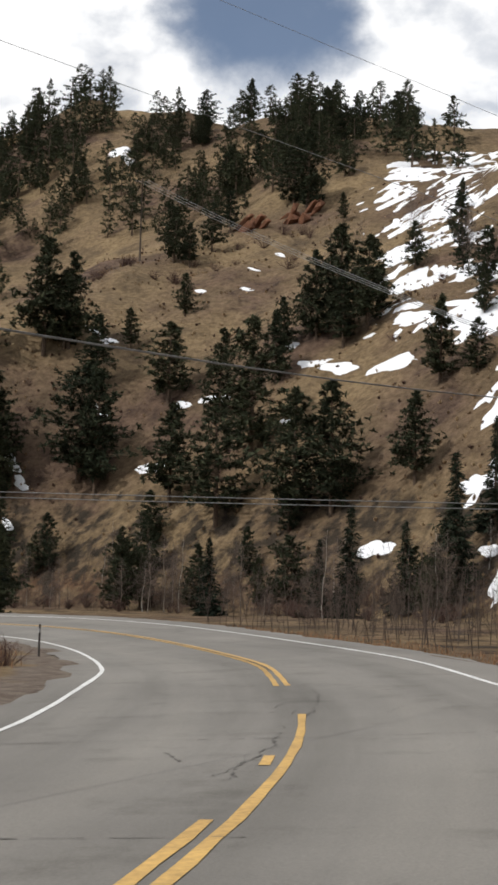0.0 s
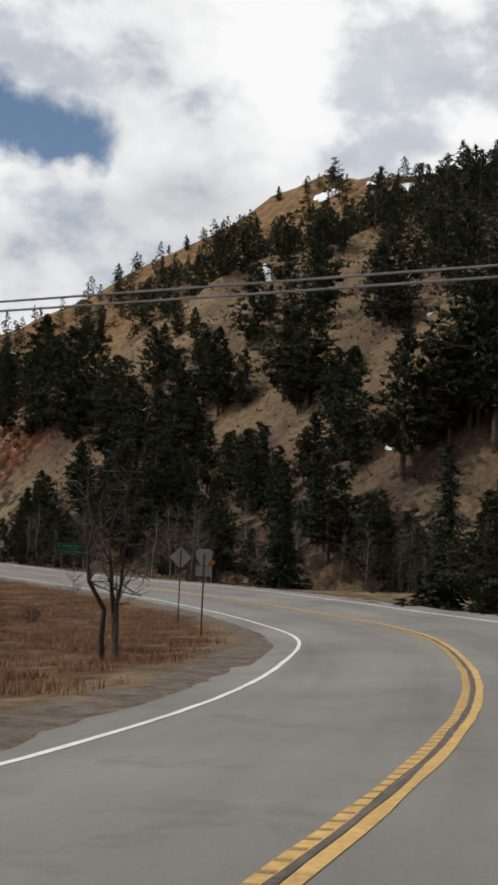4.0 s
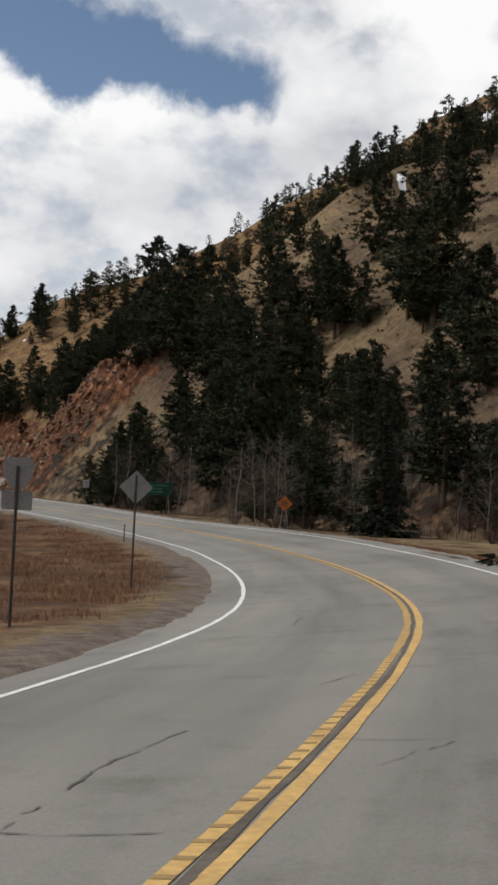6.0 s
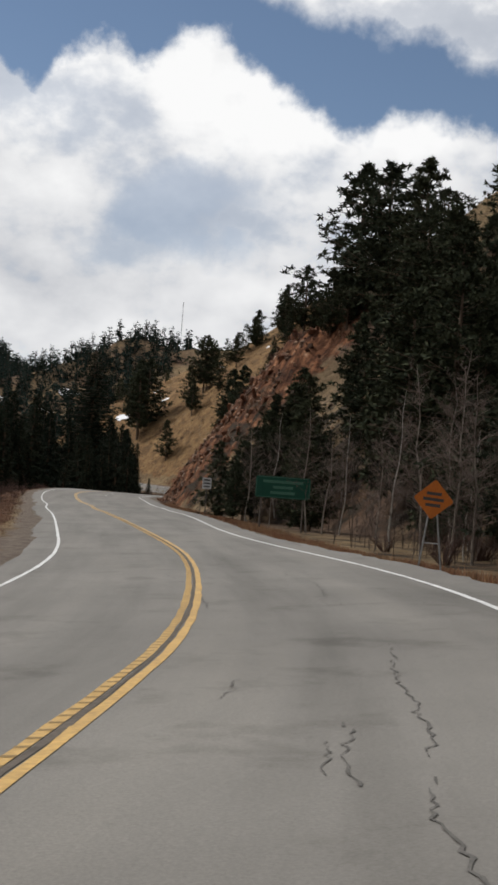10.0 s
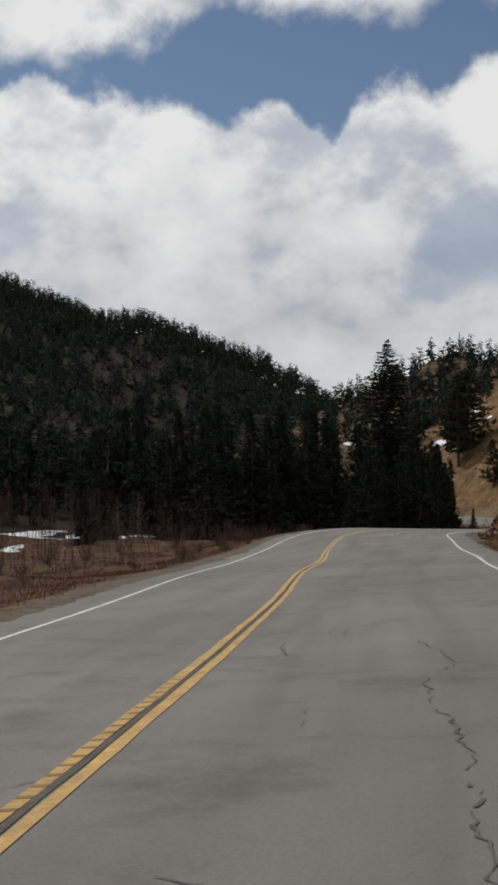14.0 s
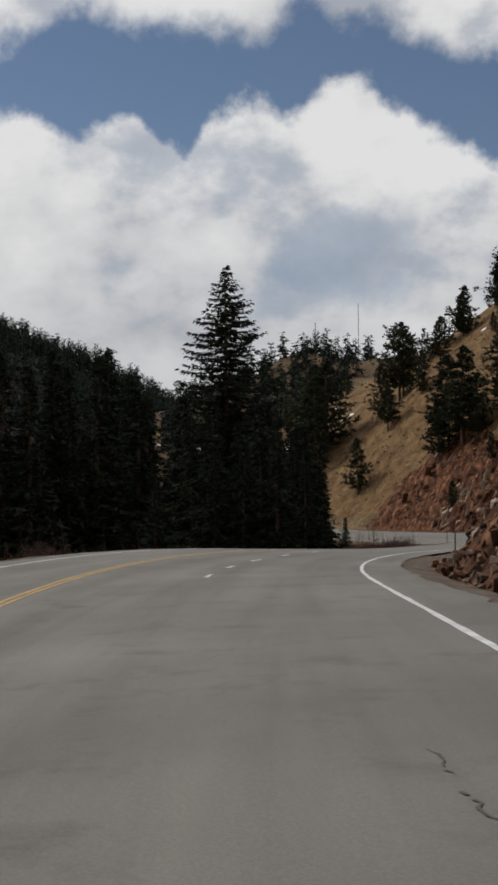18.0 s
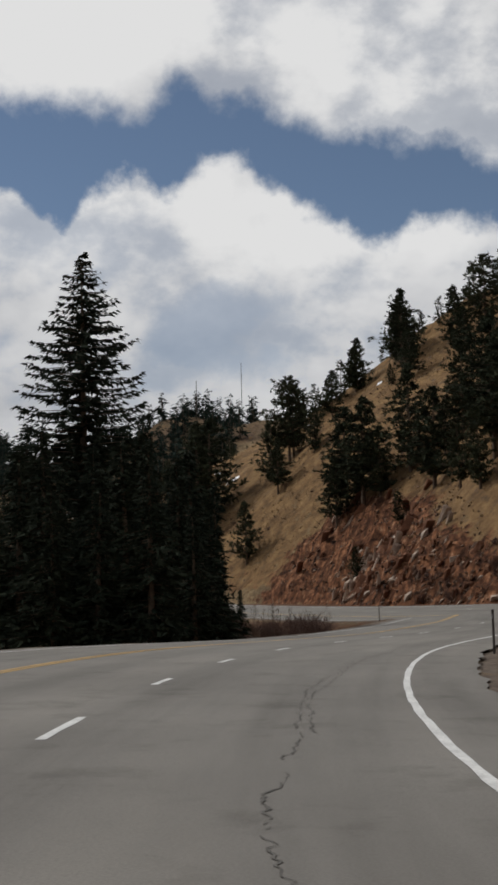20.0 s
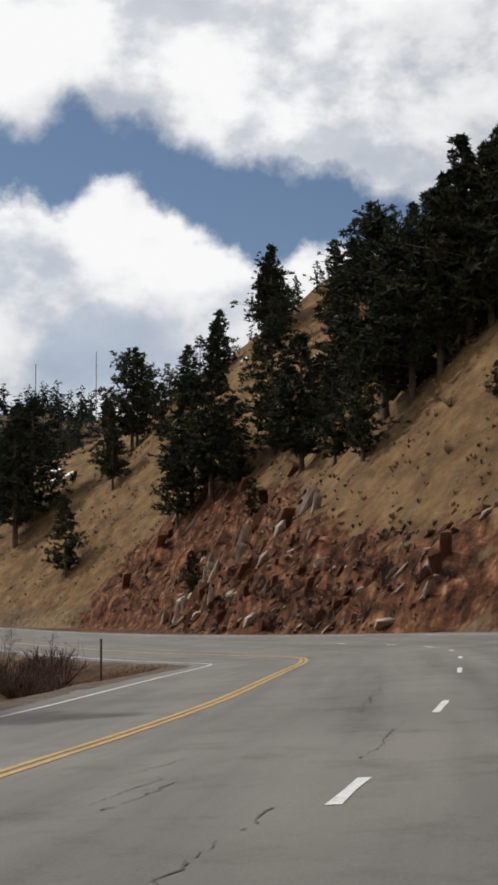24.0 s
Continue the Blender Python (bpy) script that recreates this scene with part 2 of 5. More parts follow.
def spline(points, step):
    """A smooth line through points, at even steps; all columns are carried along."""
    p = np.array(points, float)
    q = np.vstack([2 * p[0] - p[1], p, 2 * p[-1] - p[-2]])
    out = []
    for k in range(1, len(q) - 2):
        a, b, c, d = q[k - 1], q[k], q[k + 1], q[k + 2]
        n = 24
        for i in range(n):
            t = i / n
            out.append(0.5 * (2 * b + (c - a) * t + (2 * a - 5 * b + 4 * c - d) * t * t + (3 * b - a - 3 * c + d) * t**3))
    out = np.array(out + [q[-2]])
    run = np.r_[0, np.cumsum(np.hypot(*np.diff(out[:, :2], axis=0).T))]
    at = np.arange(0, run[-1], step)
    return np.stack([np.interp(at, run, out[:, c]) for c in range(out.shape[1])], 1)


# ---- the line of the road: x, y, height ----
ROAD = [
    (-14.0, -60.0, -0.47), (-8.0, -35.0, -0.97), (-3.2, -14.0, -1.42), (0.0, 0.0, -1.67), (1.6, 7.3, -1.91),
    (2.3, 15.2, -2.03), (1.9, 23.2, -2.33), (1.5, 27.3, -2.46), (-3.9, 46.1, -3.06), (-8.8, 57.0, -3.43),
    (-14.8, 67.6, -3.96), (-21.5, 77.7, -4.45), (-29.0, 87.5, -4.71), (-37.4, 96.3, -4.99), (-46.9, 104.6, -5.29),
    (-71.8, 121.3, -5.26), (-84.0, 129.1, -5.56), (-96.6, 136.5, -5.77), (-109.3, 143.8, -5.93), (-121.0, 152.0, -6.04),
    (-146.7, 168.2, -5.72), (-158.5, 176.5, -5.76), (-169.4, 185.8, -5.71), (-178.9, 195.8, -5.89), (-186.9, 207.1, -6.23),
    (-190.6, 213.0, -6.26), (-202.4, 227.4, -6.24), (-210.9, 236.9, -6.18), (-219.9, 246.9, -6.06), (-229.9, 255.9, -5.94),
    (-242.6, 262.9, -5.81), (-258.9, 268.9, -5.66), (-280.9, 275.9, -5.51), (-310.9, 286.9, -5.36), (-350.9, 300.9, -5.06),
    (-402.6, 310.0, -4.76), (-455.6, 308.0, -4.26),
]
LINE = spline(ROAD, 0.75)
# soften the line, so that it bends evenly
for _ in range(30):
    LINE[1:-1] = 0.25 * LINE[:-2] + 0.5 * LINE[1:-1] + 0.25 * LINE[2:]
S = np.r_[0, np.cumsum(np.hypot(*np.diff(LINE[:, :2], axis=0).T))]
TAN = np.gradient(LINE[:, :2], axis=0)
TAN /= np.linalg.norm(TAN, axis=1)[:, None]
LEFT = np.stack([-TAN[:, 1], TAN[:, 0]], 1)


def along(table):
    """A value along the road from (metre, value) pairs."""
    return np.interp(S, [a for a, _ in table], [b for _, b in table])


def eased(table):
    """The same, with the bends of the table rounded off."""
    v = along(table)
    w = np.exp(-0.5 * (np.arange(-18, 19) * 0.75 / 4.5) ** 2)
    return np.convolve(np.pad(v, 18, "edge"), w / w.sum(), "valid")


BANK = eased([(0, 0.028), (30, 0.045), (50, 0.056), (60, 0.061), (68, 0.063), (76, 0.061), (84, 0.054), (92, 0.051), (100, 0.06), (108, 0.07), (116, 0.081), (124, 0.095), (132, 0.106), (140, 0.113), (148, 0.114), (156, 0.11), (164, 0.103), (172, 0.094), (180, 0.086), (188, 0.083), (196, 0.08), (204, 0.075), (212, 0.069), (220, 0.064), (228, 0.06), (236, 0.056), (244, 0.052), (252, 0.047), (260, 0.039), (268, 0.035), (276, 0.037), (284, 0.041), (292, 0.039), (300, 0.028), (308, 0.01), (316, -0.006), (324, -0.016), (332, -0.019), (340, -0.015), (348, -0.002), (356, 0.015), (364, 0.028), (372, 0.036), (380, 0.043), (388, 0.049), (396, 0.049), (404, 0.051), (412, 0.057), (425, 0.072), (435, 0.08), (445, 0.082), (455, 0.079), (465, 0.073), (475, 0.065), (490, 0.054), (510, 0.042), (540, 0.033), (580, 0.028), (640, 0.027), (710, 0.029)])
LINE[:, 2] = eased([(0, 0.06), (30, -0.41), (50, -0.82), (60, -1.07), (68, -1.31), (76, -1.56), (84, -1.78), (92, -2.07), (100, -2.41), (108, -2.66), (116, -2.85), (124, -3.14), (132, -3.52), (140, -3.9), (148, -4.19), (156, -4.39), (164, -4.58), (172, -4.77), (180, -4.94), (188, -5.1), (196, -5.23), (204, -5.3), (212, -5.33), (220, -5.38), (228, -5.46), (236, -5.54), (244, -5.61), (252, -5.68), (260, -5.74), (268, -5.79), (276, -5.83), (284, -5.84), (292, -5.8), (300, -5.73), (308, -5.7), (316, -5.71), (324, -5.72), (332, -5.73), (340, -5.76), (348, -5.84), (356, -5.91), (364, -5.91), (372, -5.88), (380, -5.87), (388, -5.85), (396, -5.81), (404, -5.8), (412, -5.87), (425, -6.04), (435, -6.15), (445, -6.2), (455, -6.19), (465, -6.13), (475, -6.05), (490, -5.91), (510, -5.7), (540, -5.36), (580, -5.01), (640, -4.45), (710, -4.3)])
YEL = eased([(0, 2.44), (30, 2.79), (50, 3.01), (60, 3.11), (68, 3.16), (76, 3.17), (84, 3.11), (92, 2.54), (100, 1.79), (108, 1.52), (116, 1.37), (124, 0.96), (132, 0.53), (140, 0.32), (148, 0.49), (156, 0.81), (164, 0.95), (172, 1.04), (180, 1.07), (188, 0.7), (196, 0.4), (204, 0.56), (212, 1.07), (220, 1.53), (228, 1.74), (236, 1.85), (244, 1.9), (252, 2.02), (260, 2.52), (268, 3.27), (276, 3.92), (284, 4.37), (292, 4.72), (300, 5.03), (308, 5.35), (316, 5.61), (324, 5.8), (332, 5.88), (340, 5.84), (348, 5.67), (356, 5.36), (364, 4.95), (372, 4.53), (380, 4.13), (388, 3.8), (396, 3.61), (404, 3.58), (412, 3.7), (425, 4.13), (435, 4.53), (445, 4.93), (455, 5.29), (465, 5.58), (475, 5.81), (490, 6.06), (510, 6.28), (540, 6.47), (580, 6.61), (640, 6.72), (710, 6.79)])
WHITE_L = YEL + eased([(0, 3.6), (30, 3.61), (50, 3.6), (60, 3.58), (68, 3.55), (76, 3.51), (84, 3.46), (92, 3.42), (100, 3.39), (108, 3.41), (116, 3.45), (124, 3.48), (132, 3.52), (140, 3.56), (148, 3.59), (156, 3.6), (164, 3.6), (172, 3.63), (180, 3.67), (188, 3.68), (196, 3.67), (204, 3.64), (212, 3.61), (220, 3.6), (228, 3.6), (236, 3.59), (244, 3.59), (252, 3.59), (260, 3.6), (268, 3.6), (276, 3.59), (284, 3.59), (292, 3.59), (300, 3.6), (308, 3.6), (316, 3.6), (324, 3.6), (332, 3.6), (340, 3.6), (348, 3.6), (356, 3.59), (364, 3.59), (372, 3.59), (380, 3.59), (388, 3.59), (396, 3.59), (404, 3.6), (412, 3.6), (425, 3.61), (435, 3.61), (445, 3.61), (455, 3.61), (465, 3.6), (475, 3.6), (490, 3.6), (510, 3.6), (540, 3.6), (580, 3.6), (640, 3.6), (710, 3.6)])
EDGE_L = WHITE_L + along([(0, 0.7), (100, 0.7), (200, 0.9), (400, 0.8), (640, 0.7)])
WHITE_R = eased([(0, -3.71), (30, -2.32), (50, -1.35), (60, -0.85), (68, -0.46), (76, -0.15), (84, -0.19), (92, -0.76), (100, -1.51), (108, -1.78), (116, -1.93), (124, -2.34), (132, -2.77), (140, -2.98), (148, -2.81), (156, -2.8), (164, -2.88), (172, -3.09), (180, -3.37), (188, -3.68), (196, -3.32), (204, -2.57), (212, -2.06), (220, -1.96), (228, -2.28), (236, -2.71), (244, -3.06), (252, -3.29), (260, -3.14), (268, -2.56), (276, -2.16), (284, -2.23), (292, -2.28), (300, -2.16), (308, -1.94), (316, -1.78), (324, -1.64), (332, -1.75), (340, -1.94), (348, -2.18), (356, -2.38), (364, -2.83), (372, -3.44), (380, -4.13), (388, -4.81), (396, -5.42), (404, -6.22), (412, -7.29), (425, -8.02), (435, -7.1), (445, -5.73), (455, -4.8), (465, -4.01), (475, -3.46), (490, -3), (510, -2.45), (540, -2.32), (580, -2.22), (640, -2.07), (710, -2.07)])
EDGE_R = WHITE_R - along([(0, 1.0), (300, 1.0), (345, 1.2), (640, 1.2)])
DASH = eased([(0, -0.93), (30, -1.34), (50, -1.62), (60, -1.77), (68, -1.9), (76, -2.02), (84, -2.15), (92, -2.26), (100, -2.35), (108, -2.43), (116, -2.47), (124, -2.49), (132, -2.48), (140, -2.46), (148, -2.42), (156, -2.37), (164, -2.31), (172, -2.24), (180, -2.16), (188, -2.07), (196, -1.95), (204, -1.81), (212, -1.64), (220, -1.44), (228, -1.2), (236, -0.94), (244, -0.64), (252, -0.32), (260, 0.02), (268, 0.38), (276, 0.74), (284, 1.09), (292, 1.42), (300, 1.72), (308, 1.97), (316, 2.16), (324, 2.27), (332, 2.32), (340, 2.28), (348, 2.09), (356, 1.88), (364, 1.61), (372, 0.99), (380, 0.21), (388, -0.5), (396, -1.04), (404, -1.4), (412, -1.65), (425, -1.93), (435, -2.03), (445, -2.04), (455, -1.96), (465, -1.81), (475, -1.6), (490, -1.24), (510, -0.71), (540, 0.1), (580, 1.09), (640, 2.37), (710, 3.6)])


def nearest(x, y):
    """For places on the ground: the metre along the road and the way off it, to the left."""
    pts = np.stack([x.ravel(), y.ravel()], 1)
    step = LINE[::2, :2]
    k = np.concatenate([np.argmin(((c[:, None] - step[None]) ** 2).sum(2), 1) for c in np.array_split(pts, max(1, len(pts) // 4000))]) * 2
    off = pts - LINE[k, :2]
    d = np.hypot(*off.T)
    side = np.sign((off * LEFT[k]).sum(1))
    return k.reshape(x.shape), (d * np.where(side == 0, 1, side)).reshape(x.shape)


def wave(x, y, size, seed):
    """Smooth irregular heights between -1 and 1."""
    r = np.random.RandomState(seed)
    out = 0
    for _ in range(7):
        a, f, ph = r.uniform(0, 2 * math.pi), r.uniform(0.6, 1.6) * 2 * math.pi / size, r.uniform(0, 6.28)
        out = out + np.sin((x * math.cos(a) + y * math.sin(a)) * f + ph + 0.8 * np.sin((y * math.cos(a) - x * math.sin(a)) * f * 0.7 + ph * 2))
    return out / 4.0


FOOT = along([(0, 34), (150, 33), (180, 30), (190, 24), (202, 17), (229, 15), (253, 9), (283, 6), (290, 5), (321, 4.4), (345, 5.5), (372, 6.2), (385, 8), (397, 10.2), (413, 11.6), (427, 10.6), (445, 9), (470, 9), (484, 10.5), (498, 14.5), (519, 19.5), (545, 18), (595, 14), (640, 10), (720, 14)])
STEEP = along([(0, 0.95), (190, 0.95), (250, 0.92), (280, 1.0), (290, 1.5), (312, 1.5), (330, 0.95), (720, 0.92)])
CUT = along([(0, 35), (280, 35), (290, 13), (312, 13), (330, 35), (720, 35)])
RISE = along([(0, 1.0), (400, 1.0), (500, 1.16), (535, 1.27), (580, 1.27), (600, 1.1), (625, 0.9), (657, 0.74)])
RIDGE = along([(0, 126), (190, 128), (260, 160), (300, 165), (364, 172), (400, 168), (435, 172), (465, 176), (492, 182), (527, 148), (547, 118), (565, 94), (584, 80), (606, 90), (628, 98), (657, 122)])
ROCKY = along([(0, 0), (280, 0), (288, 1), (325, 1), (335, 0.25), (425, 0.3), (440, 1), (545, 1), (560, 0.1), (657, 0)])
ROCK_TOP = along([(0, 10), (285, 17), (318, 17), (330, 6), (430, 5), (450, 5.5), (475, 9), (500, 15), (545, 15), (560, 8), (657, 5)])


def ground(x, y):
    """The height of the land."""
    x, y = np.asarray(x, float), np.asarray(y, float)
    k, d = nearest(x, y)
    zr, bk = LINE[k, 2], BANK[k]
    el, er = EDGE_L[k], EDGE_R[k]
    on = zr - np.clip(d, er, el) * bk
    # right: verge, then the hillside
    r = -d
    q = np.maximum(r - FOOT[k], 0)
    steep, cut, ridge = STEEP[k], CUT[k], RIDGE[k]
    qr = np.minimum(q, ridge)
    hill = np.minimum(qr, cut) * steep + np.clip(np.minimum(qr, 35) - cut, 0, 40) * 0.75 + np.clip(qr - 35, 0, 70) * 0.56 + np.clip(qr - 105, 0, 200) * 0.74
    over = q - ridge
    hill = hill * RISE[k] - np.clip(over, 0, 25) ** 2 * 0.008 - np.clip(over - 25, 0, 500) * 0.4
    hill = np.maximum(hill, 0) * np.clip((x + 600) / 65, 0, 1)
    crag = ROCKY[k] * np.clip(q / 1.5, 0, 1) * np.clip((ROCK_TOP[k] - q) / 4 + 0.5, 0, 1)
    # ribs of rock that run slantwise up the cutting
    slant = S[k] - 0.7 * q
    crag = crag * np.where(S[k] > 430, 1.5, 1.0)
    hill = hill + crag * (1.1 * (0.55 - np.abs(wave(slant, 0.35 * q, 8, 31))) + 0.9 * (0.5 - np.abs(wave(slant, 0.5 * q, 3.4, 32))) + 0.7 * wave(x, y, 3.0, 33) + 0.35 * wave(x, y, 1.7, 34))
    # a spur beside the bend and the gully behind it
    sk = S[k]
    hill = hill + 3.2 * np.exp(-(((sk - 457) / 11) ** 2)) * np.clip((q - 6) / 14, 0, 1) * np.clip(1.7 - q / 55, 0, 1)
    hill = hill - 4.5 * np.exp(-(((sk - 485 - 0.1 * q) / 8) ** 2)) * np.clip((q - 11) / 10, 0, 1) * np.clip(2.2 - q / 50, 0, 1)
    rough = np.clip(q / 25, 0, 1)
    hill = hill + rough * (2.6 * wave(x, y, 60, 3) + 0.8 * wave(x, y, 17, 4)) + np.clip(q / 90, 0, 1) * 6 * wave(x, y, 170, 5)
    verge = -np.clip((r + er) / 2.5, 0, 1) * 0.35
    right = on + verge + hill
    # left: verge, then the low valley floor
    l = np.maximum(d - el, 0)
    drop = np.clip((l - 0.8) / 5, 0, 1) * along([(0, 0.4), (150, 0.3), (200, 0.5), (300, 0.8), (345, 1.6), (420, 1.4), (450, 1.0), (640, 1.0)])[k]
    left = on - drop + np.clip(l / 6, 0, 1) * 0.18 * wave(x, y, 7, 8) + np.clip(l / 40, 0, 1) * 0.5 * wave(x, y, 40, 9)
    z = np.where(d >= 0, left, right)
    under = (d < el - 0.25) & (d > er + 0.25)
    z = np.where(under, z - 0.12, z)
    # the wooded hill across the valley
    u, v = (x + 709) * -0.79 + (y - 427) * -0.61, (x + 709) * 0.61 - (y - 427) * 0.79
    crest = np.interp(u, [-130, -75, -45, 0, 60, 120, 180, 300, 460, 800, 1300], [0, 30, 52, 76, 101, 124, 146, 172, 180, 120, 40]) + 2.5 * wave(x, y, 45, 12)
    far = crest * np.clip(1 - np.where(v > 0, v / 330, -v / 420), 0, 1) ** 1.1
    far = np.maximum(far, 45 * np.exp(-((x + 330) ** 2 / (2 * 120**2) + (y - 40) ** 2 / (2 * 90**2))))
    return z + far * np.clip((np.abs(d) - 45) / 130, 0, 1) * np.where(d > 0, 1, np.clip((-x - 520) / 90, 0, 1))


# ---- the land, one sheet ----
UX, UY = np.array([-0.69, 0.724]), np.array([-0.724, -0.69])
ru, rv = LINE[:, :2] @ UX, LINE[:, :2] @ UY
us = np.r_[np.linspace(-900, -90, 22)[:-1], np.linspace(-90, -12, 30)[:-1], np.arange(-12, 470, 1.5), np.linspace(470, 700, 60)[1:], np.linspace(700, 2600, 30)[1:]]
pv = np.interp(us, ru, rv)
tail = us > ru[-1]
pv[tail] = rv[-1] + (us[tail] - ru[-1]) * 0.25
w_r = np.r_[np.arange(0, 26, 0.9), np.arange(26, 90, 2.2), np.arange(90, 330, 5), np.array([340, 370, 420, 500, 640, 900, 1400])]
w_l = np.r_[np.arange(0.9, 24, 0.9), np.arange(24, 70, 2.5), np.arange(70, 300, 9), np.arange(300, 1000, 30), np.array([1100, 1400, 2000])]
ws = np.r_[-w_r[::-1], w_l]
GU, GW = np.meshgrid(us, ws, indexing="ij")
GV = GW + pv[:, None]
GX, GY = GU * UX[0] + GV * UY[0], GU * UX[1] + GV * UY[1]
GZ = ground(GX, GY)
nu, nw = GX.shape
idx = np.arange(nu * nw).reshape(nu, nw)
quads = np.stack([idx[:-1, :-1], idx[1:, :-1], idx[1:, 1:], idx[:-1, 1:]], -1).reshape(-1, 4)
land_k, land_d = nearest(GX, GY)


def land_z(x, y):
    """The height of the sheet itself."""
    x, y = np.asarray(x, float), np.asarray(y, float)
    u, v = x * UX[0] + y * UX[1], x * UY[0] + y * UY[1]
    w = v - np.interp(u, us, pv)
    i = np.clip(np.searchsorted(us, u) - 1, 0, nu - 2)
    j = np.clip(np.searchsorted(ws, w) - 1, 0, nw - 2)
    a = np.clip((u - us[i]) / (us[i + 1] - us[i]), 0, 1)
    b = np.clip((w - ws[j]) / (ws[j + 1] - ws[j]), 0, 1)
    return (GZ[i, j] * (1 - a) + GZ[i + 1, j] * a) * (1 - b) + (GZ[i, j + 1] * (1 - a) + GZ[i + 1, j + 1] * a) * b


def land_material():
    m, n, l, p = material("dry_hillside")
    grass = ramp(n, l, noise_node(n, l, 0.09, 9, 0.62), [(0.3, (0.078, 0.057, 0.037)), (0.5, (0.192, 0.138, 0.079)), (0.7, (0.3, 0.22, 0.12))])
    soil = ramp(n, l, noise_node(n, l, 0.35, 8, 0.6), [(0.3, (0.05, 0.034, 0.026)), (0.7, (0.15, 0.1, 0.07))])
    patch = ramp(n, l, noise_node(n, l, 0.045, 8, 0.65), [(0.46, (0, 0, 0)), (0.6, (1, 1, 1))])
    col = blend(n, l, patch, grass, soil)
    tuft = ramp(n, l, noise_node(n, l, 1.3, 6, 0.7), [(0.35, (0.45, 0.42, 0.4)), (0.6, (1.1, 1.1, 1.1))])
    col = blend(n, l, 0.8, col, tuft, "MULTIPLY")
    for name, stops in (("gold", None), ("rock", None), ("brush", None), ("gravel", None), ("forest", None)):
        a = n.new("ShaderNodeAttribute")
        a.attribute_name = name
        edge = n.new("ShaderNodeMath")
        edge.operation = "MULTIPLY_ADD"
        l.new(noise_node(n, l, 0.5, 7, 0.6), edge.inputs[0])
        edge.inputs[1].default_value = 1.4
        edge.inputs[2].default_value = -0.7
        add = n.new("ShaderNodeMath")
        add.operation = "ADD"
        l.new(a.outputs["Fac"], add.inputs[0])
        l.new(edge.outputs[0], add.inputs[1])
        fac = ramp(n, l, add.outputs[0], [(0.42, (0, 0, 0)), (0.6, (1, 1, 1))])
        tex = noise_node(n, l, {"gold": 0.3, "rock": 0.7, "brush": 0.8, "gravel": 2.5, "forest": 0.6}[name], 8, 0.65)
        # forest: dark litter, with the shade under the trees put into the colour
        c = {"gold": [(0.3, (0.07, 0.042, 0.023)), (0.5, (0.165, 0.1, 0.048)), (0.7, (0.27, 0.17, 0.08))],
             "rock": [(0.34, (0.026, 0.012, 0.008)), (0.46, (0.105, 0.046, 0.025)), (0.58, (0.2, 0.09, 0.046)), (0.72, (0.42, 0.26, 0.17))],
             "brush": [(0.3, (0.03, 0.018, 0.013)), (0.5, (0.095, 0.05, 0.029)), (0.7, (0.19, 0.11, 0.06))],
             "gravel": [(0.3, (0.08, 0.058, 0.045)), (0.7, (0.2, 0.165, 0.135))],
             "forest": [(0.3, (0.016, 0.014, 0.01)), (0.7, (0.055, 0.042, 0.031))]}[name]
        layer = ramp(n, l, tex, c)
        if name == "rock":
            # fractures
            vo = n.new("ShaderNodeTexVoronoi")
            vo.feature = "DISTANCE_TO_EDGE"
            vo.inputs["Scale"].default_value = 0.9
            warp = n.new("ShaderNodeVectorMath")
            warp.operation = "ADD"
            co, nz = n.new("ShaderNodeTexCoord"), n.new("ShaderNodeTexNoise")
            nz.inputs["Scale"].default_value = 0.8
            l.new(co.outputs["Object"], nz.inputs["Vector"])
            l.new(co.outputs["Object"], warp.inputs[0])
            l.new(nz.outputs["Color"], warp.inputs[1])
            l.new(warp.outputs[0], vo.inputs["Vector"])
            # beds that run slantwise, streaked pale and dark
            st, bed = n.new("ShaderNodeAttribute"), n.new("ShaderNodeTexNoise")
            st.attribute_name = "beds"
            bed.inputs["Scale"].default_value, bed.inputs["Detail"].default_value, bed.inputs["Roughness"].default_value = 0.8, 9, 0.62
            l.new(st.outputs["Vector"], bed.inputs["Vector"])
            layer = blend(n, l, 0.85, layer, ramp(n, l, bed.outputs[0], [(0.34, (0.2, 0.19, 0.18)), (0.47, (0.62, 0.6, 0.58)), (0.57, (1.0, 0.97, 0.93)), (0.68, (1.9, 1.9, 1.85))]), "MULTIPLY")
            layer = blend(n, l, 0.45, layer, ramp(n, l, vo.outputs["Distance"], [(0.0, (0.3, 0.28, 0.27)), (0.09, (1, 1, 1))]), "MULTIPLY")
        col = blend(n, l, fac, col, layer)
    l.new(col, p.inputs["Base Color"])
    p.inputs["Roughness"].default_value = 0.95
    p.inputs["Specular IOR Level"].default_value = 0.1
    bump(n, l, p, noise_node(n, l, 0.9, 8, 0.65), 0.9, 0.5)
    return m


M_LAND = land_material()
me = mesh_of("ground", np.stack([GX, GY, GZ], -1).reshape(-1, 3), quads.tolist(), M_LAND, True)
kk, dd = land_k.ravel(), land_d.ravel()
q_up = np.maximum(-dd - FOOT[kk], 0)
sm = S[kk]


def band(v, a, b, soft):
    return np.clip((v - a) / soft + 0.5, 0, 1) * np.clip((b - v) / soft + 0.5, 0, 1)


